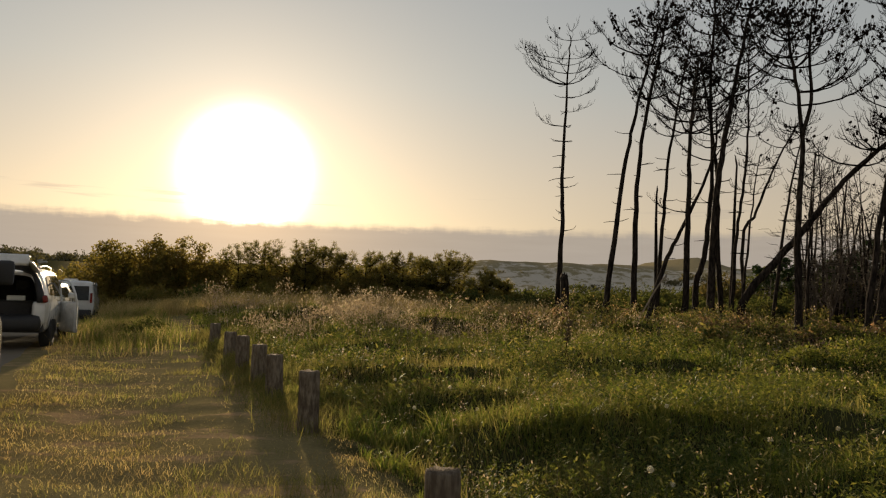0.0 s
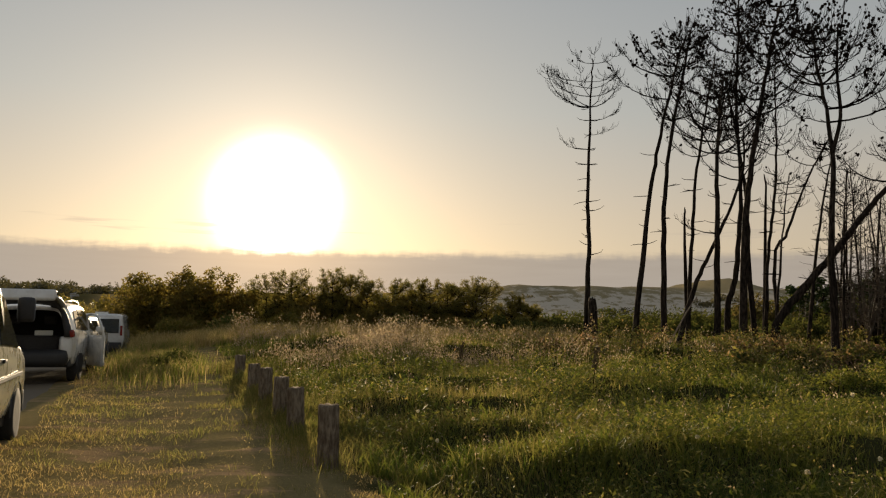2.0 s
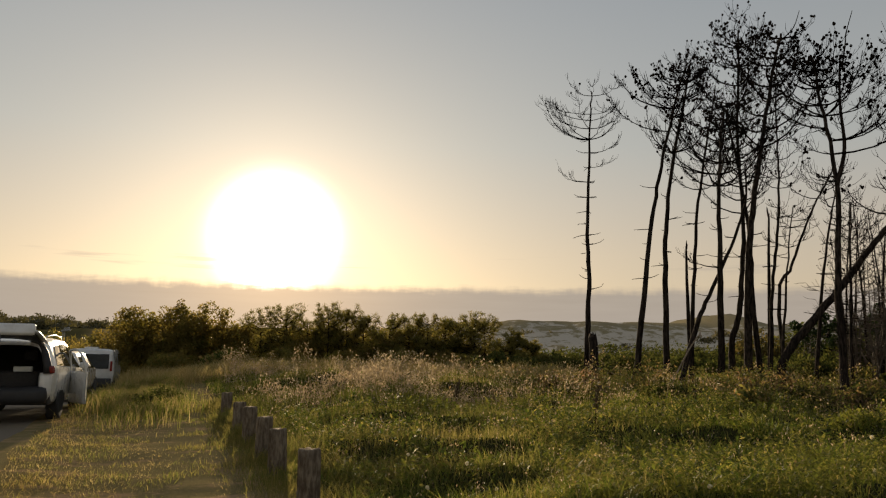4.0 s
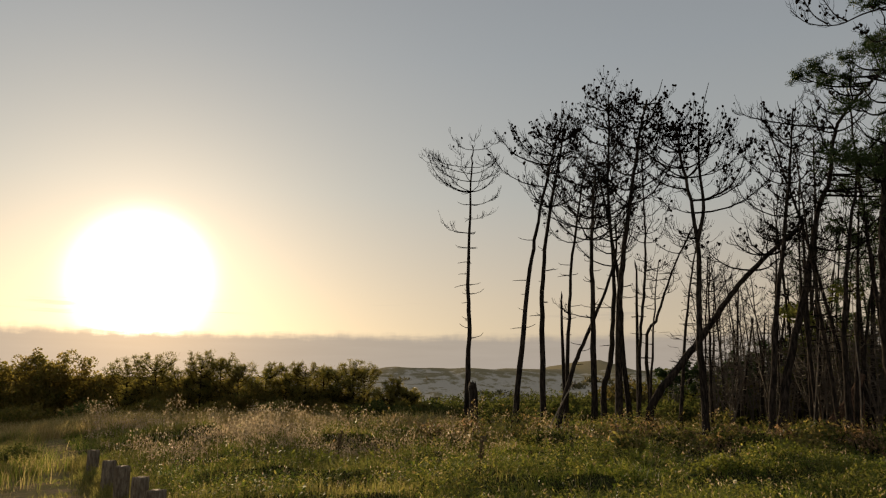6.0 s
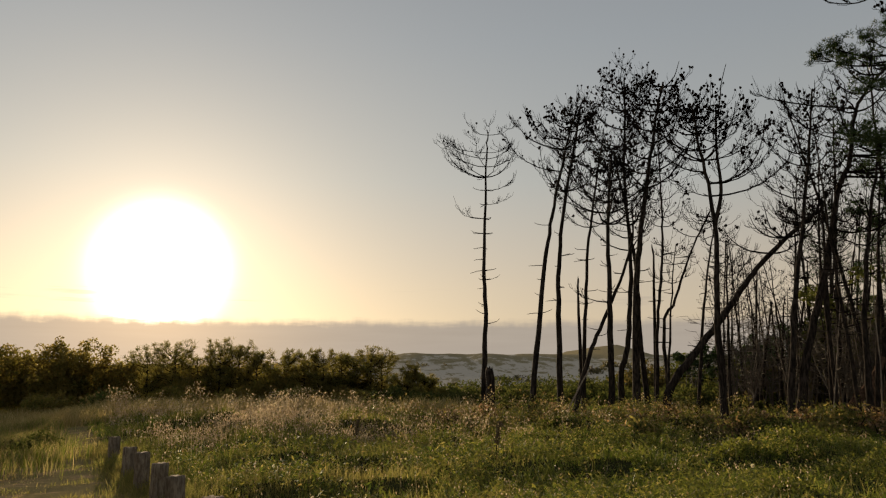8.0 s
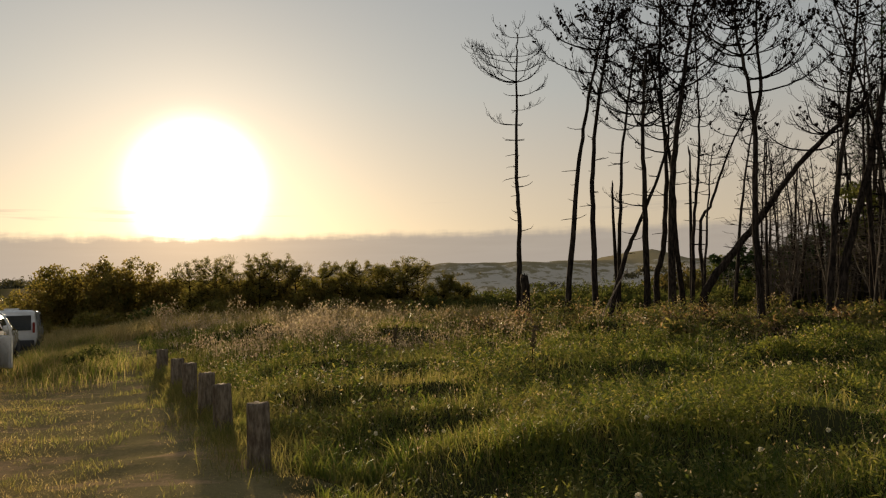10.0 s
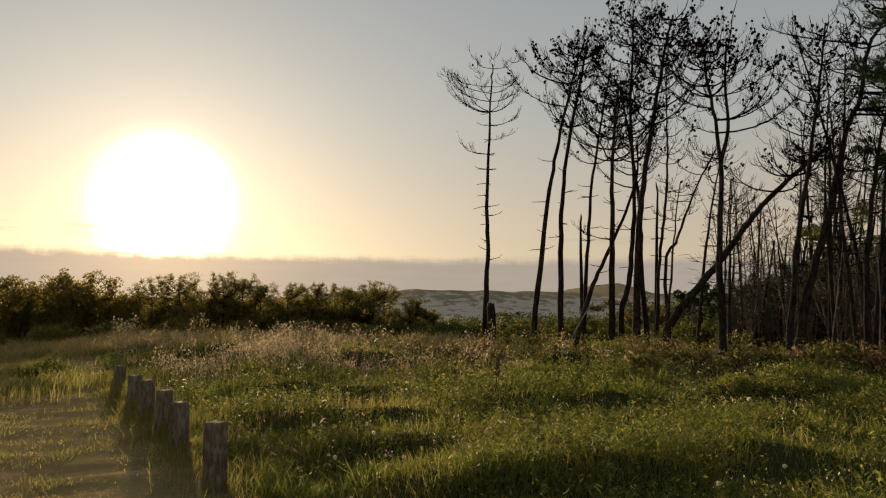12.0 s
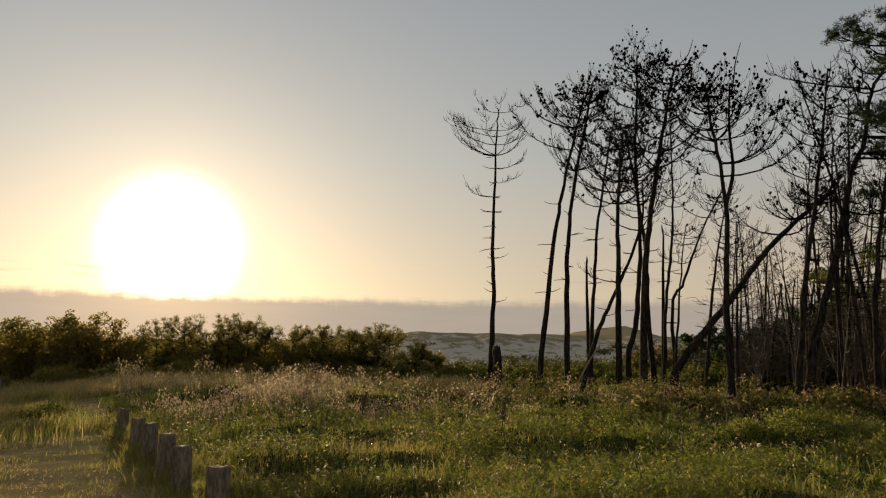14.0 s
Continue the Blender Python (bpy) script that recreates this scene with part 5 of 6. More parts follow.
def pale_strokes(rng, n):
    x, y = fan(rng, n, 4.5, 24, -20, 44, 1.35)
    patch = 0.5 * vnoise(x, y, 1.3, 86) + 0.5 * vnoise(x, y, 0.4, 87)
    keep = (beside(x, y) > 0.5) & (rng.random(n) < 0.1 + sstep(0.45, 0.7, patch)) & (x < 0.6 * y + 3)
    return x[keep], y[keep], 0.6 + 0.7 * patch[keep]


def dry_meadow(rng, n):
    x, y = fan(rng, n, 6.0, 26, -30, 20, 1.3)
    patch = 0.5 * vnoise(x, y, 1.5, 96) + 0.5 * vnoise(x, y, 0.4, 97)
    keep = (beside(x, y) > 0.5) & (rng.random(n) < (0.15 + 1.3 * patch ** 1.6) * sstep(4.0, -1.0, x - 0.12 * (y - 8)))
    return x[keep], y[keep], 0.5 + 0.9 * patch[keep]


stuff("drying_grass", blades(150000, dry_meadow, 0.07, 0.30, 0.0035, 0.7, 98, 0.0005), STRIP_GREEN, "half-dry olive grass of the meadow beside the posts")
stuff("straw_grass", blades(20000, pale_strokes, 0.10, 0.30, 0.0045, 0.45, 88, 0.0004), STRIP_GREEN, "scattered pale upright straw blades above the green grass")
stuff("broad_weeds", weeds(8000, 79, broad_zone, 9, 0.16, 1.6), HERB, "low broad-leaved green weeds in the near grass", "weeds")
stuff("meadow_weeds", weeds(18000, 75, weed_zone, 18, 0.42), WEED, "low leafy weeds turning yellow and rust", "weeds")


def meadow_sparse(rng, n):
    x, y = fan(rng, n, 4.5, 26, -14, 42, 1.2)
    keep = (beside(x, y) > 0.5) & (rng.random(n) < 0.2 + 0.8 * vnoise(x, y, 1.8, 81)) & (x < 0.52 * y + 3)
    return x[keep], y[keep], np.ones(keep.sum())


stuff("grass_stalks", seed_stalks(1800, meadow_sparse, 0.2, 0.42, 76, 5), SEEDS, "thin straw-coloured grass stalks with small seed heads")


# ---- vehicles ----
def paint(name, colour):
    m, nt, bsdf = material(name, 0.28)
    p = place(nt)
    dust = ranged(nt, speckle(nt, p, 3.0, 5, 0.6), 0.4, 0.75, 0.0, 0.35)
    feed(nt, bsdf.inputs["Base Color"], mixed(nt, dust, (*colour, 1), (0.42, 0.37, 0.28, 1)))
    feed(nt, bsdf.inputs["Roughness"], ranged(nt, speckle(nt, p, 5.0, 4), 0.3, 0.8, 0.2, 0.5))
    bsdf.inputs["Coat Weight"].default_value = 1.0
    bsdf.inputs["Coat Roughness"].default_value = 0.08
    return m


WHITE_PAINT = paint("white_paint", (0.74, 0.74, 0.72))
CREAM_PAINT = paint("cream_paint", (0.72, 0.68, 0.52))
SILVER_PAINT = paint("silver_paint", (0.45, 0.46, 0.47))
BLACK_TRIM = plain("black_plastic", (0.025, 0.025, 0.027), 0.55, 0, 90, 0.2, 0.1)
CABIN = plain("dark_cabin", (0.03, 0.027, 0.025), 0.85, 0, 30, 0.3)
RUBBER = plain("tyre_rubber", (0.02, 0.02, 0.02), 0.85, 0, 70, 0.25, 0.2)
ALLOY = plain("wheel_alloy", (0.55, 0.55, 0.54), 0.35, 1.0, 50, 0.1)
RED_LENS = plain("red_lens", (0.22, 0.02, 0.012), 0.15, 0, 120, 0.15)
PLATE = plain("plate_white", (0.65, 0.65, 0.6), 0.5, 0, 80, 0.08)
LAMP_GREY = plain("galvanised_steel", (0.32, 0.33, 0.33), 0.5, 0.8, 40, 0.15)
PANE = glass("window_glass", (0.55, 0.58, 0.56))
PANE.node_tree.nodes["Principled BSDF"].inputs["Transmission Weight"].default_value = 0.35
PANE.node_tree.nodes["Principled BSDF"].inputs["Base Color"].default_value = (0.06, 0.065, 0.06, 1)


def ring(s):
    """One cross section: along, lower half width, sill, belt half width, belt, roof half width, roof."""
    y, wl, zl, wb, zb, wr, zr = s
    right = [(wl - 0.06, zl), (wl, zl + 0.06), (wb + 0.015, zl + 0.55 * (zb - zl)), (wb, zb), (wb - 0.25 * (wb - wr), zb + 0.25 * (zr - zb)), (wr + 0.03, zr - 0.10), (wr - 0.05, zr - 0.02), (wr * 0.5, zr)]
    return [(x, y, z) for x, z in right] + [(-x, y, z) for x, z in reversed(right)]


def eased(stations, steps=5):
    """The cross sections with smooth ones in between."""
    out = []
    for i in range(len(stations) - 1):
        p1, p2 = stations[i], stations[i + 1]
        for k in range(steps):
            t = k / steps
            f = 0.45 * t * t * (3 - 2 * t) + 0.55 * t
            out.append(tuple(b + (c - b) * f for b, c in zip(p1, p2)))
    return out + [stations[-1]]


def loft(stations, close_rear=True):
    verts, faces = [], []
    stations = eased(stations)
    for s in stations:
        loop = [Vector(p) for p in ring(s)]
        for _ in range(2):
            loop = [q for a, b in zip(loop, loop[1:] + loop[:1]) for q in (a.lerp(b, 0.25), a.lerp(b, 0.75))]
        verts += loop
    n = 64
    for i in range(len(stations) - 1):
        for k in range(n):
            a, b = i * n + k, i * n + (k + 1) % n
            faces.append((a, a + n, b + n, b))
    faces.append(tuple(range((len(stations) - 1) * n, len(stations) * n))[::-1])
    if close_rear:
        faces.append(tuple(range(n)))
    return verts, faces


def station_at(stations, y):
    for a, b in zip(stations, stations[1:]):
        if a[0] <= y <= b[0]:
            t = (y - a[0]) / (b[0] - a[0])
            return [u + (v - u) * t for u, v in zip(a, b)]
    return list(stations[-1])


def side_pane(stations, corners, side, lift=0.012):
    """A pane of glass on the car's flank: corners as (along, share of the way from belt to roof)."""
    outer = []
    for y, f in corners:
        _, _, _, wb, zb, wr, zr = station_at(stations, y)
        z = zb + f * (zr - 0.1 - zb)
        x = wb + (wr + 0.03 - wb) * f
        outer.append(Vector((side * (x + lift), y, z)))
    inner = [v - Vector((side * 0.03, 0, 0)) for v in outer]
    n = len(outer)
    return outer + inner, [tuple(range(n)), tuple(range(2 * n - 1, n - 1, -1))] + [(k, (k + 1) % n, n + (k + 1) % n, n + k) for k in range(n)]


def rounded(sx, sy, sz, r=0.02, m=Matrix()):
    bm = bmesh.new()
    bmesh.ops.create_cube(bm, size=1, matrix=Matrix.Diagonal((sx, sy, sz, 1)))
    bmesh.ops.bevel(bm, geom=list(bm.edges), offset=r, segments=2, affect="EDGES", profile=0.6)
    bmesh.ops.transform(bm, matrix=m, verts=list(bm.verts))
    return bm


def turned(profile, sides=20, m=Matrix()):
    """A round body from (radius, along x) steps."""
    verts, faces = [], []
    for r, x in profile:
        verts += [m @ Vector((x, math.cos(2 * math.pi * k / sides) * r, math.sin(2 * math.pi * k / sides) * r)) for k in range(sides)]
    for i in range(len(profile) - 1):
        for k in range(sides):
            a, b = i * sides + k, i * sides + (k + 1) % sides
            faces.append((a, b, b + sides, a + sides))
    faces += [tuple(range(sides))[::-1], tuple(range((len(profile) - 1) * sides, len(profile) * sides))]
    return verts, faces


def add_wheel(car, x, y, r, wide):
    s = 1 if x > 0 else -1
    hub = new("wheel")
    hub.parent, hub.location = car, (x, y, r)
    part("tyre", turned([(r * 0.62, -wide / 2), (r * 0.93, -wide / 2), (r, -wide * 0.36), (r, wide * 0.36), (r * 0.93, wide / 2), (r * 0.62, wide / 2)], 24), RUBBER, hub, smooth=True)
    part("rim", turned([(r * 0.60, -0.02), (r * 0.63, s * wide * 0.42), (r * 0.55, s * wide * 0.44), (r * 0.3, s * wide * 0.30), (r * 0.12, s * wide * 0.38)], 20), ALLOY, hub, "metal wheel rim", True)


def arch(car, x, y, r):
    """A dark wheel arch on the flank."""
    s = 1 if x > 0 else -1
    verts, faces = [], []
    for k in range(15):
        a = math.pi * k / 14
        for rr, dx in ((r * 1.02, 0.0), (r * 1.18, 0.02), (r * 1.20, 0.0)):
            verts.append((x + s * dx, y + math.cos(a) * rr, r + math.sin(a) * rr))
    for k in range(14):
        for j in range(2):
            i = k * 3 + j
            faces.append((i, i + 1, i + 4, i + 3))
    part("wheel_arch", (verts, faces), BLACK_TRIM, car)


def vehicle(name, label, stations, colour, wheels, wr, panes, px, py, turn=22.3, close_rear=True):
    car = new(name)
    car.location, car.rotation_euler = (px, py, ground_at(px, py) + 0.02), (0, 0, radians(turn))
    tagged(car, label, "car", "vehicles parked along the lane")
    part("body", loft(stations, close_rear), colour, car, smooth=True)
    low = max(s[1] for s in stations)
    ys = [s[0] for s in stations]
    part("underbody", rounded(low * 1.9, (ys[-1] - ys[0]) * 0.96, 0.26, 0.04, Matrix.Translation((0, (ys[0] + ys[-1]) / 2, stations[0][2] + 0.0))), BLACK_TRIM, car)
    for y in wheels:
        for s in (-1, 1):
            add_wheel(car, s * (low - 0.08), y, wr, 0.22)
            arch(car, s * (low + 0.012), y, wr)
    for corners in panes:
        for s in (-1, 1):
            part("window", side_pane(stations, corners, s), PANE, car, "dark tinted side window")
    return car


def shell(wide, deep, bow, thick, nx=10, ny=6):
    """A bowed sheet with thickness, arched across and along, hinged on its front edge."""
    verts, faces = [], []
    for lay in (0, 1):
        for j in range(ny + 1):
            v = j / ny
            for i in range(nx + 1):
                u = 2 * i / nx - 1
                half = wide * 0.5 * (1 - 0.03 * v)
                z = -bow * abs(u) ** 2.6 - 0.10 * v ** 2.2 - lay * thick
                verts.append((half * u, -deep * v, z))
    m = (nx + 1) * (ny + 1)
    for j in range(ny):
        for i in range(nx):
            k = j * (nx + 1) + i
            faces.append((k, k + 1, k + nx + 2, k + nx + 1))
            faces.append((m + k, m + k + nx + 1, m + k + nx + 2, m + k + 1))
    rim = [i for i in range(nx + 1)] + [j * (nx + 1) + nx for j in range(1, ny + 1)] + [ny * (nx + 1) + i for i in range(nx - 1, -1, -1)] + [j * (nx + 1) for j in range(ny - 1, 0, -1)]
    for p, q in zip(rim, rim[1:] + rim[:1]):
        faces.append((p, p + m, q + m, q))
    return verts, faces


def build_suv():
    st = [(0.0, 0.78, 0.50, 0.82, 1.10, 0.62, 1.60), (0.10, 0.84, 0.44, 0.88, 1.12, 0.68, 1.68), (0.30, 0.88, 0.40, 0.92, 1.13, 0.71, 1.73), (0.8, 0.90, 0.37, 0.935, 1.12, 0.73, 1.77), (1.4, 0.90, 0.36, 0.935, 1.10, 0.74, 1.78), (2.1, 0.90, 0.36, 0.935, 1.09, 0.73, 1.765), (2.6, 0.90, 0.36, 0.935, 1.08, 0.70, 1.72),
          (3.0, 0.90, 0.36, 0.93, 1.08, 0.67, 1.57), (3.5, 0.90, 0.36, 0.925, 1.06, 0.72, 1.28), (3.8, 0.90, 0.37, 0.91, 1.03, 0.76, 1.11), (4.3, 0.87, 0.40, 0.88, 0.95, 0.74, 1.02), (4.6, 0.80, 0.44, 0.80, 0.80, 0.66, 0.88)]
    car = vehicle("estate_car", "white off-road car with its tailgate open, parked on the verge", st, WHITE_PAINT, (0.95, 3.7), 0.37,
                  [[(0.35, 0.12), (0.98, 0.08), (0.98, 0.90), (0.62, 0.86)], [(1.06, 0.08), (1.92, 0.07), (1.92, 0.92), (1.06, 0.91)], [(2.0, 0.07), (3.35, 0.08), (3.05, 0.62), (2.72, 0.92), (2.0, 0.92)]], -8.92, 15.84, turn=19, close_rear=False)
    car.scale = (1.0, 1.0, 0.945)
    # open load bay with its lining
    bm = bmesh.new()
    bmesh.ops.create_cube(bm, size=1, matrix=Matrix.Translation((0, 0.95, 1.12)) @ Matrix.Diagonal((1.36, 1.8, 0.98, 1)))
    bmesh.ops.delete(bm, geom=[f for f in bm.faces if f.normal.y < -0.5], context="FACES")
    part("load_bay", bm, CABIN, car, "dark lined load bay")
    for x in (-0.42, 0.3):
        part("head_rest", rounded(0.26, 0.1, 0.22, 0.05, Matrix.Translation((x, 1.0, 1.38))), CABIN, car)
    part("luggage", rounded(1.1, 0.5, 0.42, 0.08, pose(0.05, 0.55, 0.84, 0, 0, 4)), CABIN, car, "dark bags in the load bay", True)
    part("cargo_box", rounded(0.34, 0.2, 0.11, 0.02, pose(0.28, 0.45, 1.10, 0, 0, 8)), PLATE, car, "small pale box on the bags")
    for s in (-1, 1):
        pillar = ([], [])
        tube(pillar, [Vector((s * 0.80, -0.02, 1.02)), Vector((s * 0.79, 0.0, 1.2)), Vector((s * 0.72, 0.05, 1.45)), Vector((s * 0.62, 0.10, 1.64)), Vector((s * 0.45, 0.12, 1.70))], [0.07, 0.075, 0.07, 0.06, 0.05], 8)
        part("rear_pillar", pillar, BLACK_TRIM, car, smooth=True)
        part("tail_light", rounded(0.13, 0.24, 0.17, 0.05, pose(s * 0.855, 0.06, 1.10, 0, -s * 8, s * 14)), RED_LENS, car, "red tail light")
        part("rear_corner", rounded(0.24, 0.26, 0.50, 0.09, pose(s * 0.76, 0.08, 0.80, 0, 0, s * 18)), WHITE_PAINT, car, smooth=True)
        rail = ([], [])
        tube(rail, [Vector((s * 0.64, 0.35, 1.74)), Vector((s * 0.66, 0.5, 1.80)), Vector((s * 0.67, 1.4, 1.835)), Vector((s * 0.65, 2.2, 1.80)), Vector((s * 0.63, 2.4, 1.74))], [0.012, 0.016, 0.016, 0.016, 0.012], 8)
        part("roof_rail", rail, ALLOY, car, "bright roof rail", True)
        part("mirror", rounded(0.19, 0.11, 0.15, 0.045, Matrix.Translation((s * 1.05, 3.0, 1.14))), WHITE_PAINT, car, smooth=True)
    part("bumper", rounded(1.66, 0.30, 0.36, 0.12, Matrix.Translation((0, 0.0, 0.58))), BLACK_TRIM, car, smooth=True)
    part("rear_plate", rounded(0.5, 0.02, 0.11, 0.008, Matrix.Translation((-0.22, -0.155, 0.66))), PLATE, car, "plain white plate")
    gate = new("tailgate")
    gate.parent = car
    gate.matrix_basis = pose(0, 0.10, 1.79, -19, 0, 0)
    part("gate_panel", shell(1.52, 0.95, 0.13, 0.05), WHITE_PAINT, gate, smooth=True)
    part("gate_glass", shell(1.12, 0.46, 0.07, 0.012), PANE, gate, "dark rear window").location = (0, -0.10, 0.012)
    part("gate_lining", shell(1.34, 0.86, 0.12, 0.02), BLACK_TRIM, gate).location = (0, -0.03, -0.058)
    part("gate_lip", rounded(1.38, 0.12, 0.24, 0.055, Matrix.Translation((0, -0.92, -0.20))), WHITE_PAINT, gate, smooth=True)
    # rear side door standing open
    door = new("door")
    door.parent = car
    door.matrix_basis = pose(0.93, 2.02, -0.12, 0, 0, 27)
    part("door_panel", rounded(0.09, 0.92, 0.72, 0.05, Matrix.Translation((0, -0.48, 0.79))), WHITE_PAINT, door, smooth=True)
    frame_verts = ([], [])
    tube(frame_verts, spline([Vector((0, -0.02, 1.1)), Vector((-0.06, -0.06, 1.5)), Vector((-0.10, -0.2, 1.62)), Vector((-0.10, -0.7, 1.62)), Vector((-0.05, -0.9, 1.36)), Vector((0, -0.92, 1.1))], 3), [0.025] * 16, 6)
    part("window_frame", frame_verts, WHITE_PAINT, door)
    part("door_handle", rounded(0.03, 0.15, 0.035, 0.012, Matrix.Translation((0.055, -0.78, 1.0))), BLACK_TRIM, door)


def build_van():
    st = [(0.0, 0.90, 0.36, 0.94, 1.12, 0.80, 1.90), (0.2, 0.92, 0.34, 0.95, 1.14, 0.82, 1.96), (3.0, 0.92, 0.33, 0.95, 1.14, 0.82, 1.96), (3.35, 0.92, 0.33, 0.95, 1.13, 0.79, 1.88),
          (4.15, 0.92, 0.34, 0.94, 1.10, 0.80, 1.20), (4.65, 0.90, 0.36, 0.91, 0.98, 0.76, 1.04), (4.88, 0.84, 0.40, 0.84, 0.80, 0.70, 0.88)]
    car = vehicle("camper_van", "cream panel van with dusty flanks on the lane", st, CREAM_PAINT, (0.95, 3.95), 0.33,
                  [[(0.3, 0.08), (1.4, 0.08), (1.4, 0.88), (0.3, 0.88)], [(1.5, 0.08), (2.6, 0.08), (2.6, 0.88), (1.5, 0.88)], [(2.7, 0.08), (3.85, 0.08), (3.35, 0.88), (2.7, 0.88)]], -4.76, 5.69)
    for s in (-1, 1):
        part("mirror", rounded(0.19, 0.10, 0.29, 0.05, Matrix.Translation((s * 1.06, 3.45, 1.58))), BLACK_TRIM, car, smooth=True)
        part("trim_strip", rounded(0.02, 3.2, 0.05, 0.008, Matrix.Translation((s * 0.975, 2.4, 0.82))), BLACK_TRIM, car)
        part("tail_light", rounded(0.10, 0.05, 0.34, 0.02, Matrix.Translation((s * 0.86, -0.01, 0.95))), RED_LENS, car)
        part("door_handle", rounded(0.03, 0.16, 0.04, 0.01, Matrix.Translation((s * 0.97, 2.85, 1.02))), BLACK_TRIM, car)
    part("bumper", rounded(1.78, 0.16, 0.26, 0.05, Matrix.Translation((0, 4.84, 0.45))), BLACK_TRIM, car)


def build_far_cars():
    st = [(0.0, 0.78, 0.40, 0.80, 0.95, 0.60, 1.38), (0.35, 0.82, 0.34, 0.85, 0.95, 0.64, 1.48), (1.8, 0.83, 0.32, 0.86, 0.94, 0.66, 1.50), (2.4, 0.83, 0.32, 0.86, 0.94, 0.62, 1.42), (3.1, 0.82, 0.32, 0.85, 0.93, 0.72, 1.02), (3.95, 0.74, 0.40, 0.74, 0.72, 0.62, 0.78)]
    car = vehicle("hatchback", "small silver hatchback parked beyond the white car", st, SILVER_PAINT, (0.7, 3.2), 0.30,
                  [[(0.4, 0.1), (1.2, 0.1), (1.2, 0.9), (0.55, 0.9)], [(1.28, 0.1), (2.8, 0.1), (2.3, 0.9), (1.28, 0.9)]], -12.15, 23.4, turn=18)
    for s in (-1, 1):
        part("tail_light", rounded(0.12, 0.05, 0.28, 0.02, Matrix.Translation((s * 0.72, -0.01, 0.92))), RED_LENS, car)
    part("rear_window", rounded(1.15, 0.02, 0.34, 0.008, pose(0, 0.02, 1.16, -6)), PANE, car)
    part("bumper", rounded(1.5, 0.12, 0.26, 0.04, Matrix.Translation((0, -0.02, 0.5))), SILVER_PAINT, car)
    st = [(0.0, 0.84, 0.38, 0.88, 0.9, 0.78, 1.44), (0.15, 0.86, 0.36, 0.90, 0.92, 0.80, 1.50), (3.0, 0.86, 0.36, 0.90, 0.92, 0.80, 1.50), (3.5, 0.86, 0.36, 0.89, 0.9, 0.72, 1.36), (4.0, 0.84, 0.38, 0.86, 0.96, 0.74, 1.04), (4.5, 0.78, 0.42, 0.78, 0.78, 0.66, 0.84)]
    van = vehicle("white_van", "small white van with a dark rear window", st, WHITE_PAINT, (0.8, 3.5), 0.31,
                  [[(2.0, 0.1), (3.2, 0.1), (3.0, 0.88), (2.0, 0.88)]], -14.98, 31.6, turn=20)
    van.scale = (1, 1, 1.25)
    part("rear_window", rounded(1.42, 0.03, 0.46, 0.01, Matrix.Translation((0, -0.02, 1.10))), PANE, van, "dark rear window")
    part("roof_hatch", rounded(0.5, 0.5, 0.07, 0.02, Matrix.Translation((0, 0.5, 1.52))), WHITE_PAINT, van)
    for s in (-1, 1):
        part("tail_light", rounded(0.09, 0.05, 0.32, 0.02, Matrix.Translation((s * 0.80, -0.01, 0.95))), RED_LENS, van)
    part("bumper", rounded(1.66, 0.12, 0.22, 0.04, Matrix.Translation((0, -0.02, 0.46))), BLACK_TRIM, van)


build_suv()
build_van()
build_far_cars()


def street_lamp(x, y, tall):
    lampost = new("street_lamp")
    lampost.location = (x, y, ground_at(x, y))
    tagged(lampost, "slender grey street lamp beyond the parked cars", "street lamp")
    pole = ([], [])
    tube(pole, [Vector((0, 0, 0)), Vector((0, 0, tall * 0.6)), Vector((0, 0, tall))], [0.06, 0.045, 0.032], 8)
    part("pole", pole, LAMP_GREY, lampost)
    part("lamp_head", rounded(0.42, 0.2, 0.11, 0.04, pose(0.14, 0, tall + 0.02, 0, -8)), LAMP_GREY, lampost)


street_lamp(-25.1, 40.0, 3.5)
street_lamp(-31.1, 60.0, 2.7)
street_lamp(-20.4, 39.6, 2.25)


# ---- small things in the meadow ----
def dock(x, y, tall, seed):
    rng = random.Random(seed)
    thing = new("dock_plant")
    thing.location = (x, y, ground_at(x, y) - 0.02)
    tagged(thing, "dry brown dock stalk standing above the grass", "plant")
    stem, seeds = ([], []), ([], [])
    tube(stem, [Vector((0, 0, 0)), Vector((0.02, 0, tall * 0.5)), Vector((0.07, 0, tall))], [0.008, 0.007, 0.004], 5)
    for _ in range(150):
        f = rng.uniform(0.45, 1.0)
        cone_at(seeds, Vector((0.07 * f * f + rng.gauss(0, 0.022), rng.gauss(0, 0.022), tall * f)), 0.016, rng)
    part("stem", stem, TWIG, thing)
    tagged(part("seed_head", seeds, plain("dock_seed", (0.13, 0.095, 0.045), 0.9, 0, 80, 0.3), thing), kind="stuff")


dock(2.05, 13.3, 0.66, 1)
dock(-0.2, 18.0, 0.7, 2)
PETAL = leafy("white_petals", [(0, (0.62, 0.60, 0.52)), (1, (0.80, 0.78, 0.72))], (0.7, 0.68, 0.6), 0.4, 3.0)


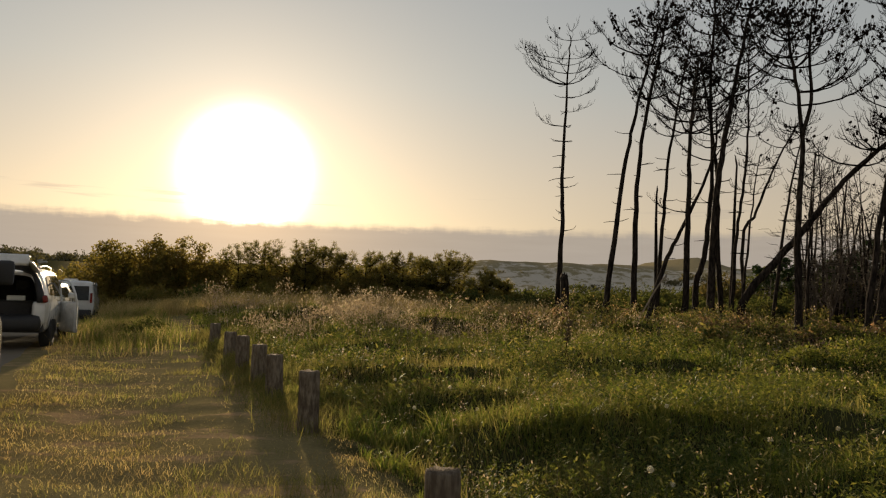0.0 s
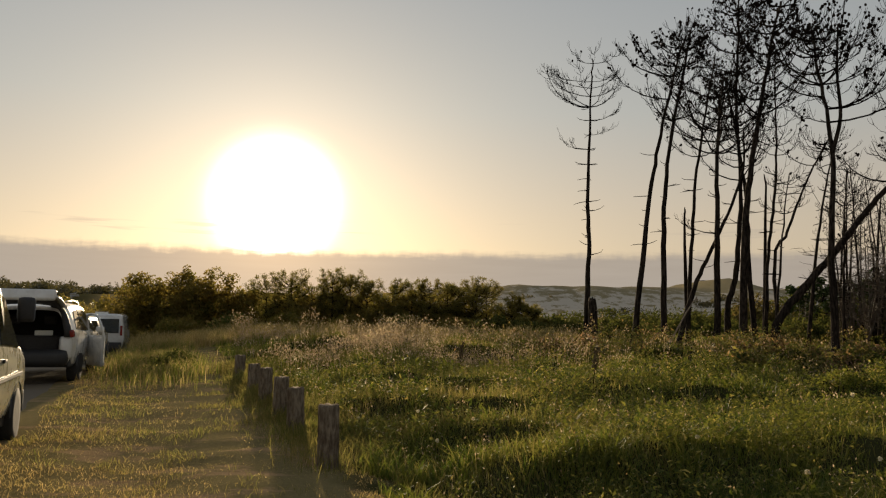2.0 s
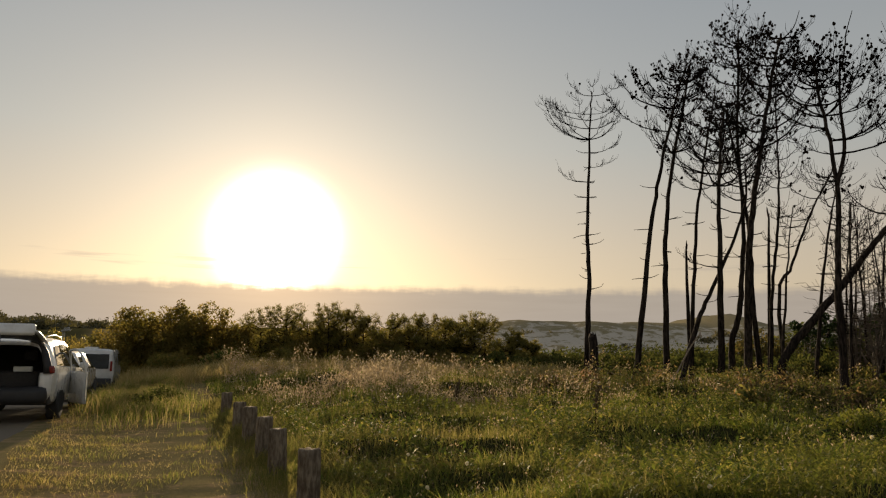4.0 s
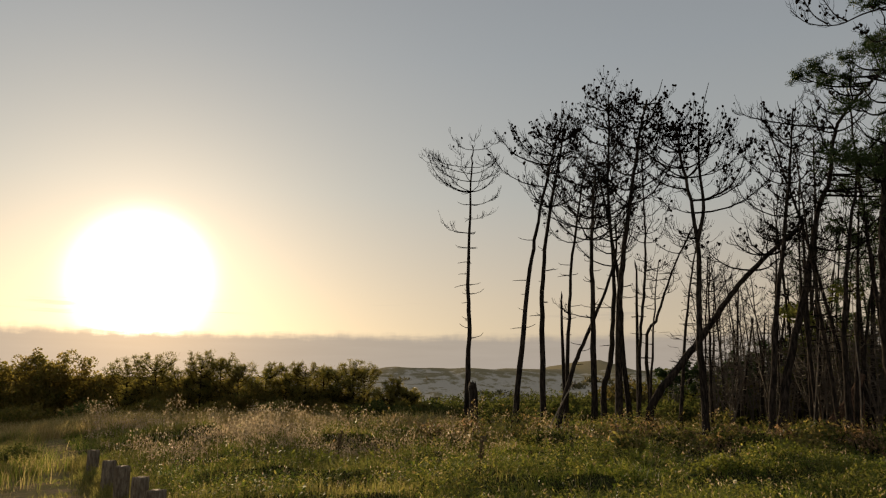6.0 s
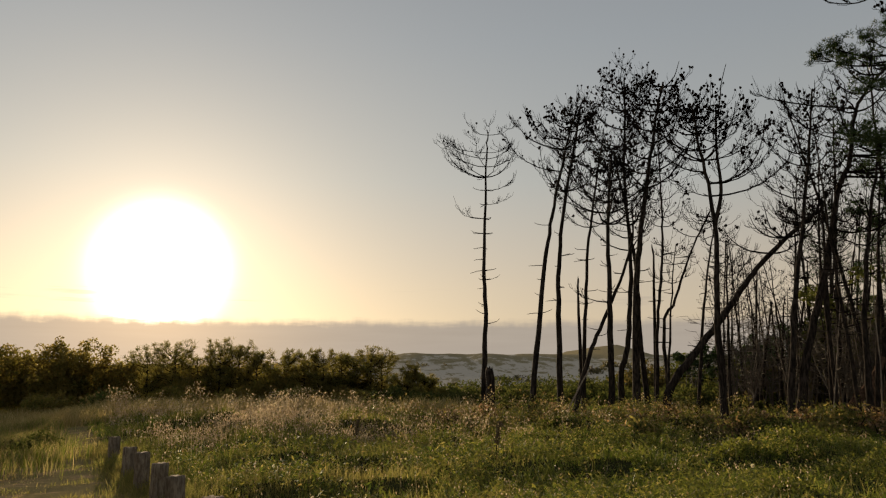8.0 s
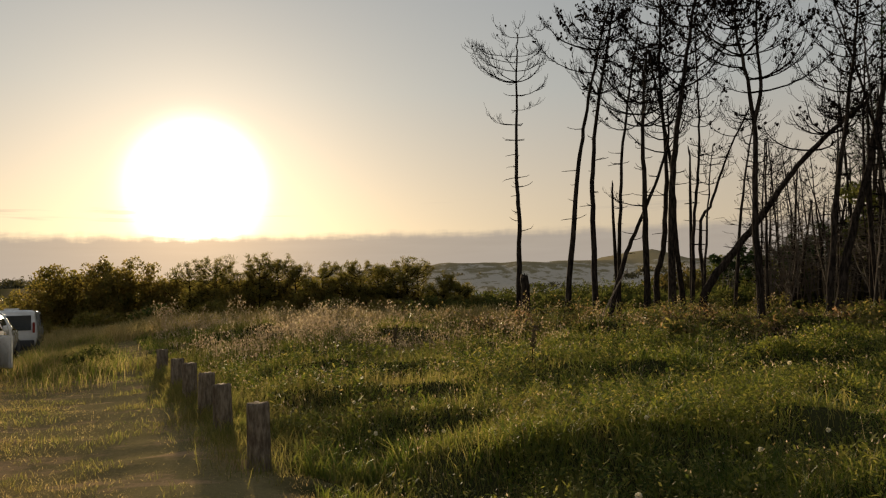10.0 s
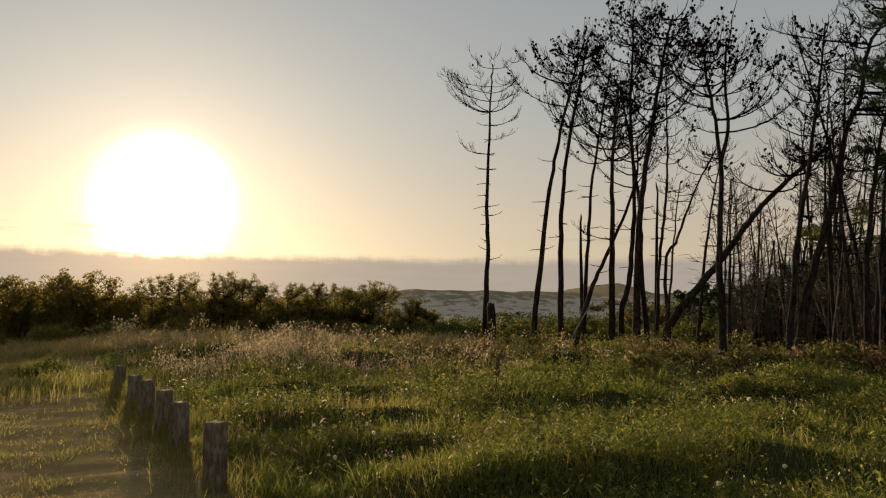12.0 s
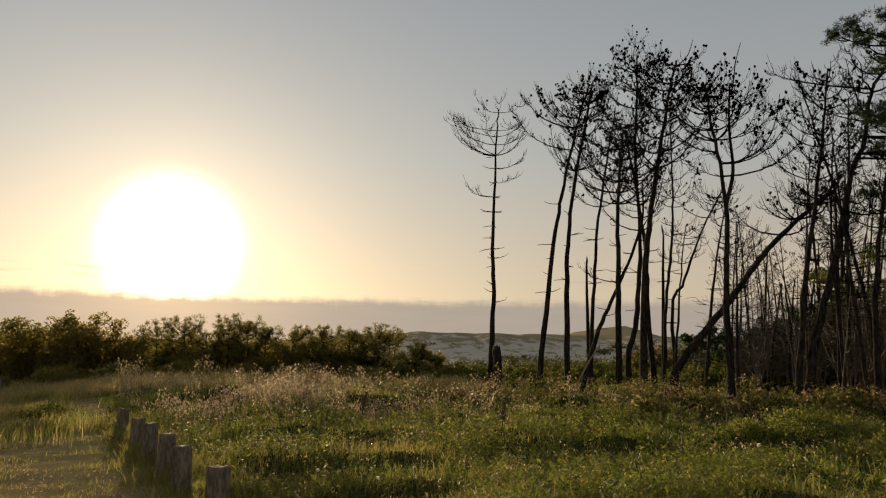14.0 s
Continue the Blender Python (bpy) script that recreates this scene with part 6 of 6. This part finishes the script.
def build_flowers():
    rng = random.Random(12)
    spots = [(2.73, 6.8), (4.12, 9.0), (1.5, 5.9), (1.72, 6.1), (3.0, 8.4), (-0.3, 9.2), (0.1, 9.6), (-0.6, 10.4), (0.4, 8.9), (3.6, 7.4), (4.9, 10.6), (2.1, 7.6)]
    first = None
    for x, y in spots:
        z = ground_at(x, y)
        tall = rng.uniform(0.26, 0.36)
        if first is None:
            first = new("wild_flower")
            tagged(first, "round white seed-clock flower among the grass", "flower", "white flowers in the meadow")
            stem, head = ([], []), ([], [])
            tube(stem, [Vector((0, 0, 0)), Vector((0.01, 0, 0.15)), Vector((0, 0, 0.3))], [0.003, 0.0025, 0.002], 4)
            for _ in range(60):
                d = Vector((rng.gauss(0, 1), rng.gauss(0, 1), rng.gauss(0, 1))).normalized()
                s = d.orthogonal().normalized() * 0.006
                b = len(head[0])
                head[0].extend([Vector((0, 0, 0.3)), Vector((0, 0, 0.3)) + d * 0.022 + s, Vector((0, 0, 0.3)) + d * 0.022 - s])
                head[1].append((b, b + 1, b + 2))
            part("stem", stem, MEADOW, first)
            part("flower_head", head, PETAL, first)
            first.location = (x, y, z)
            continue
        ob = copy_thing(first, pose(x, y, z, 0, 0, rng.uniform(0, 360)))
        s = rng.uniform(0.75, 1.15)
        ob.scale = (s, s, s * 1.05)


build_flowers()


def fallen_log(x, y, long, r, turn, seed):
    rng = random.Random(seed)
    out = ([], [])
    tube(out, [Vector((long * (f - 0.5), rng.uniform(-.03, .03), 0)) for f in (0, 0.2, 0.5, 0.8, 1)], [r, r * 1.05, r * 0.95, r * 0.9, r * 0.7], 9)
    ob = part("fallen_log", out, BARK, smooth=True)
    ob.location, ob.rotation_euler = (x, y, ground_at(x, y) + r * 0.8), (0, 0.03, radians(turn))
    tagged(ob, "charred fallen log lying in the weeds", "log")


fallen_log(9.9, 20.2, 1.5, 0.09, 8, 1)
fallen_log(11.6, 19.2, 1.8, 0.10, 160, 2)


def fallen_pine(x, y, seed):
    """A broken pine lying against the others, with splintered brown wood and loose pale sticks."""
    rng = random.Random(seed)
    thing = new("fallen_pine")
    thing.location = (x, y, ground_at(x, y))
    tagged(thing, "fallen broken pine with splintered reddish-brown wood", "tree")
    trunk, sticks = ([], []), ([], [])
    line = spline([Vector((-0.15, 0, 0.05)), Vector((0.3, 0.1, 0.5)), Vector((0.85, 0.1, 1.05)), Vector((1.35, 0.2, 1.75))], 4)
    tube(trunk, line, [0.17 * (1 - 0.45 * i / (len(line) - 1)) * rng.uniform(0.9, 1.12) for i in range(len(line))], 8)
    part("trunk", trunk, DRY_WOOD, thing, smooth=True)
    for _ in range(16):
        a = Vector((rng.uniform(-0.1, 1.1), rng.uniform(-0.5, 0.1), 0))
        b = a + Vector((rng.uniform(0.0, 0.75), rng.uniform(-0.1, 0.4), rng.uniform(0.5, 1.4)))
        tube(sticks, [a, a.lerp(b, 0.5) + Vector((rng.gauss(0, .03), 0, 0)), b], [0.022, 0.017, 0.008], 5)
    tagged(part("broken_branches", sticks, DRY_WOOD, thing, "pale splintered sticks"), kind="stuff")


fallen_pine(12.75, 20.9, 6)
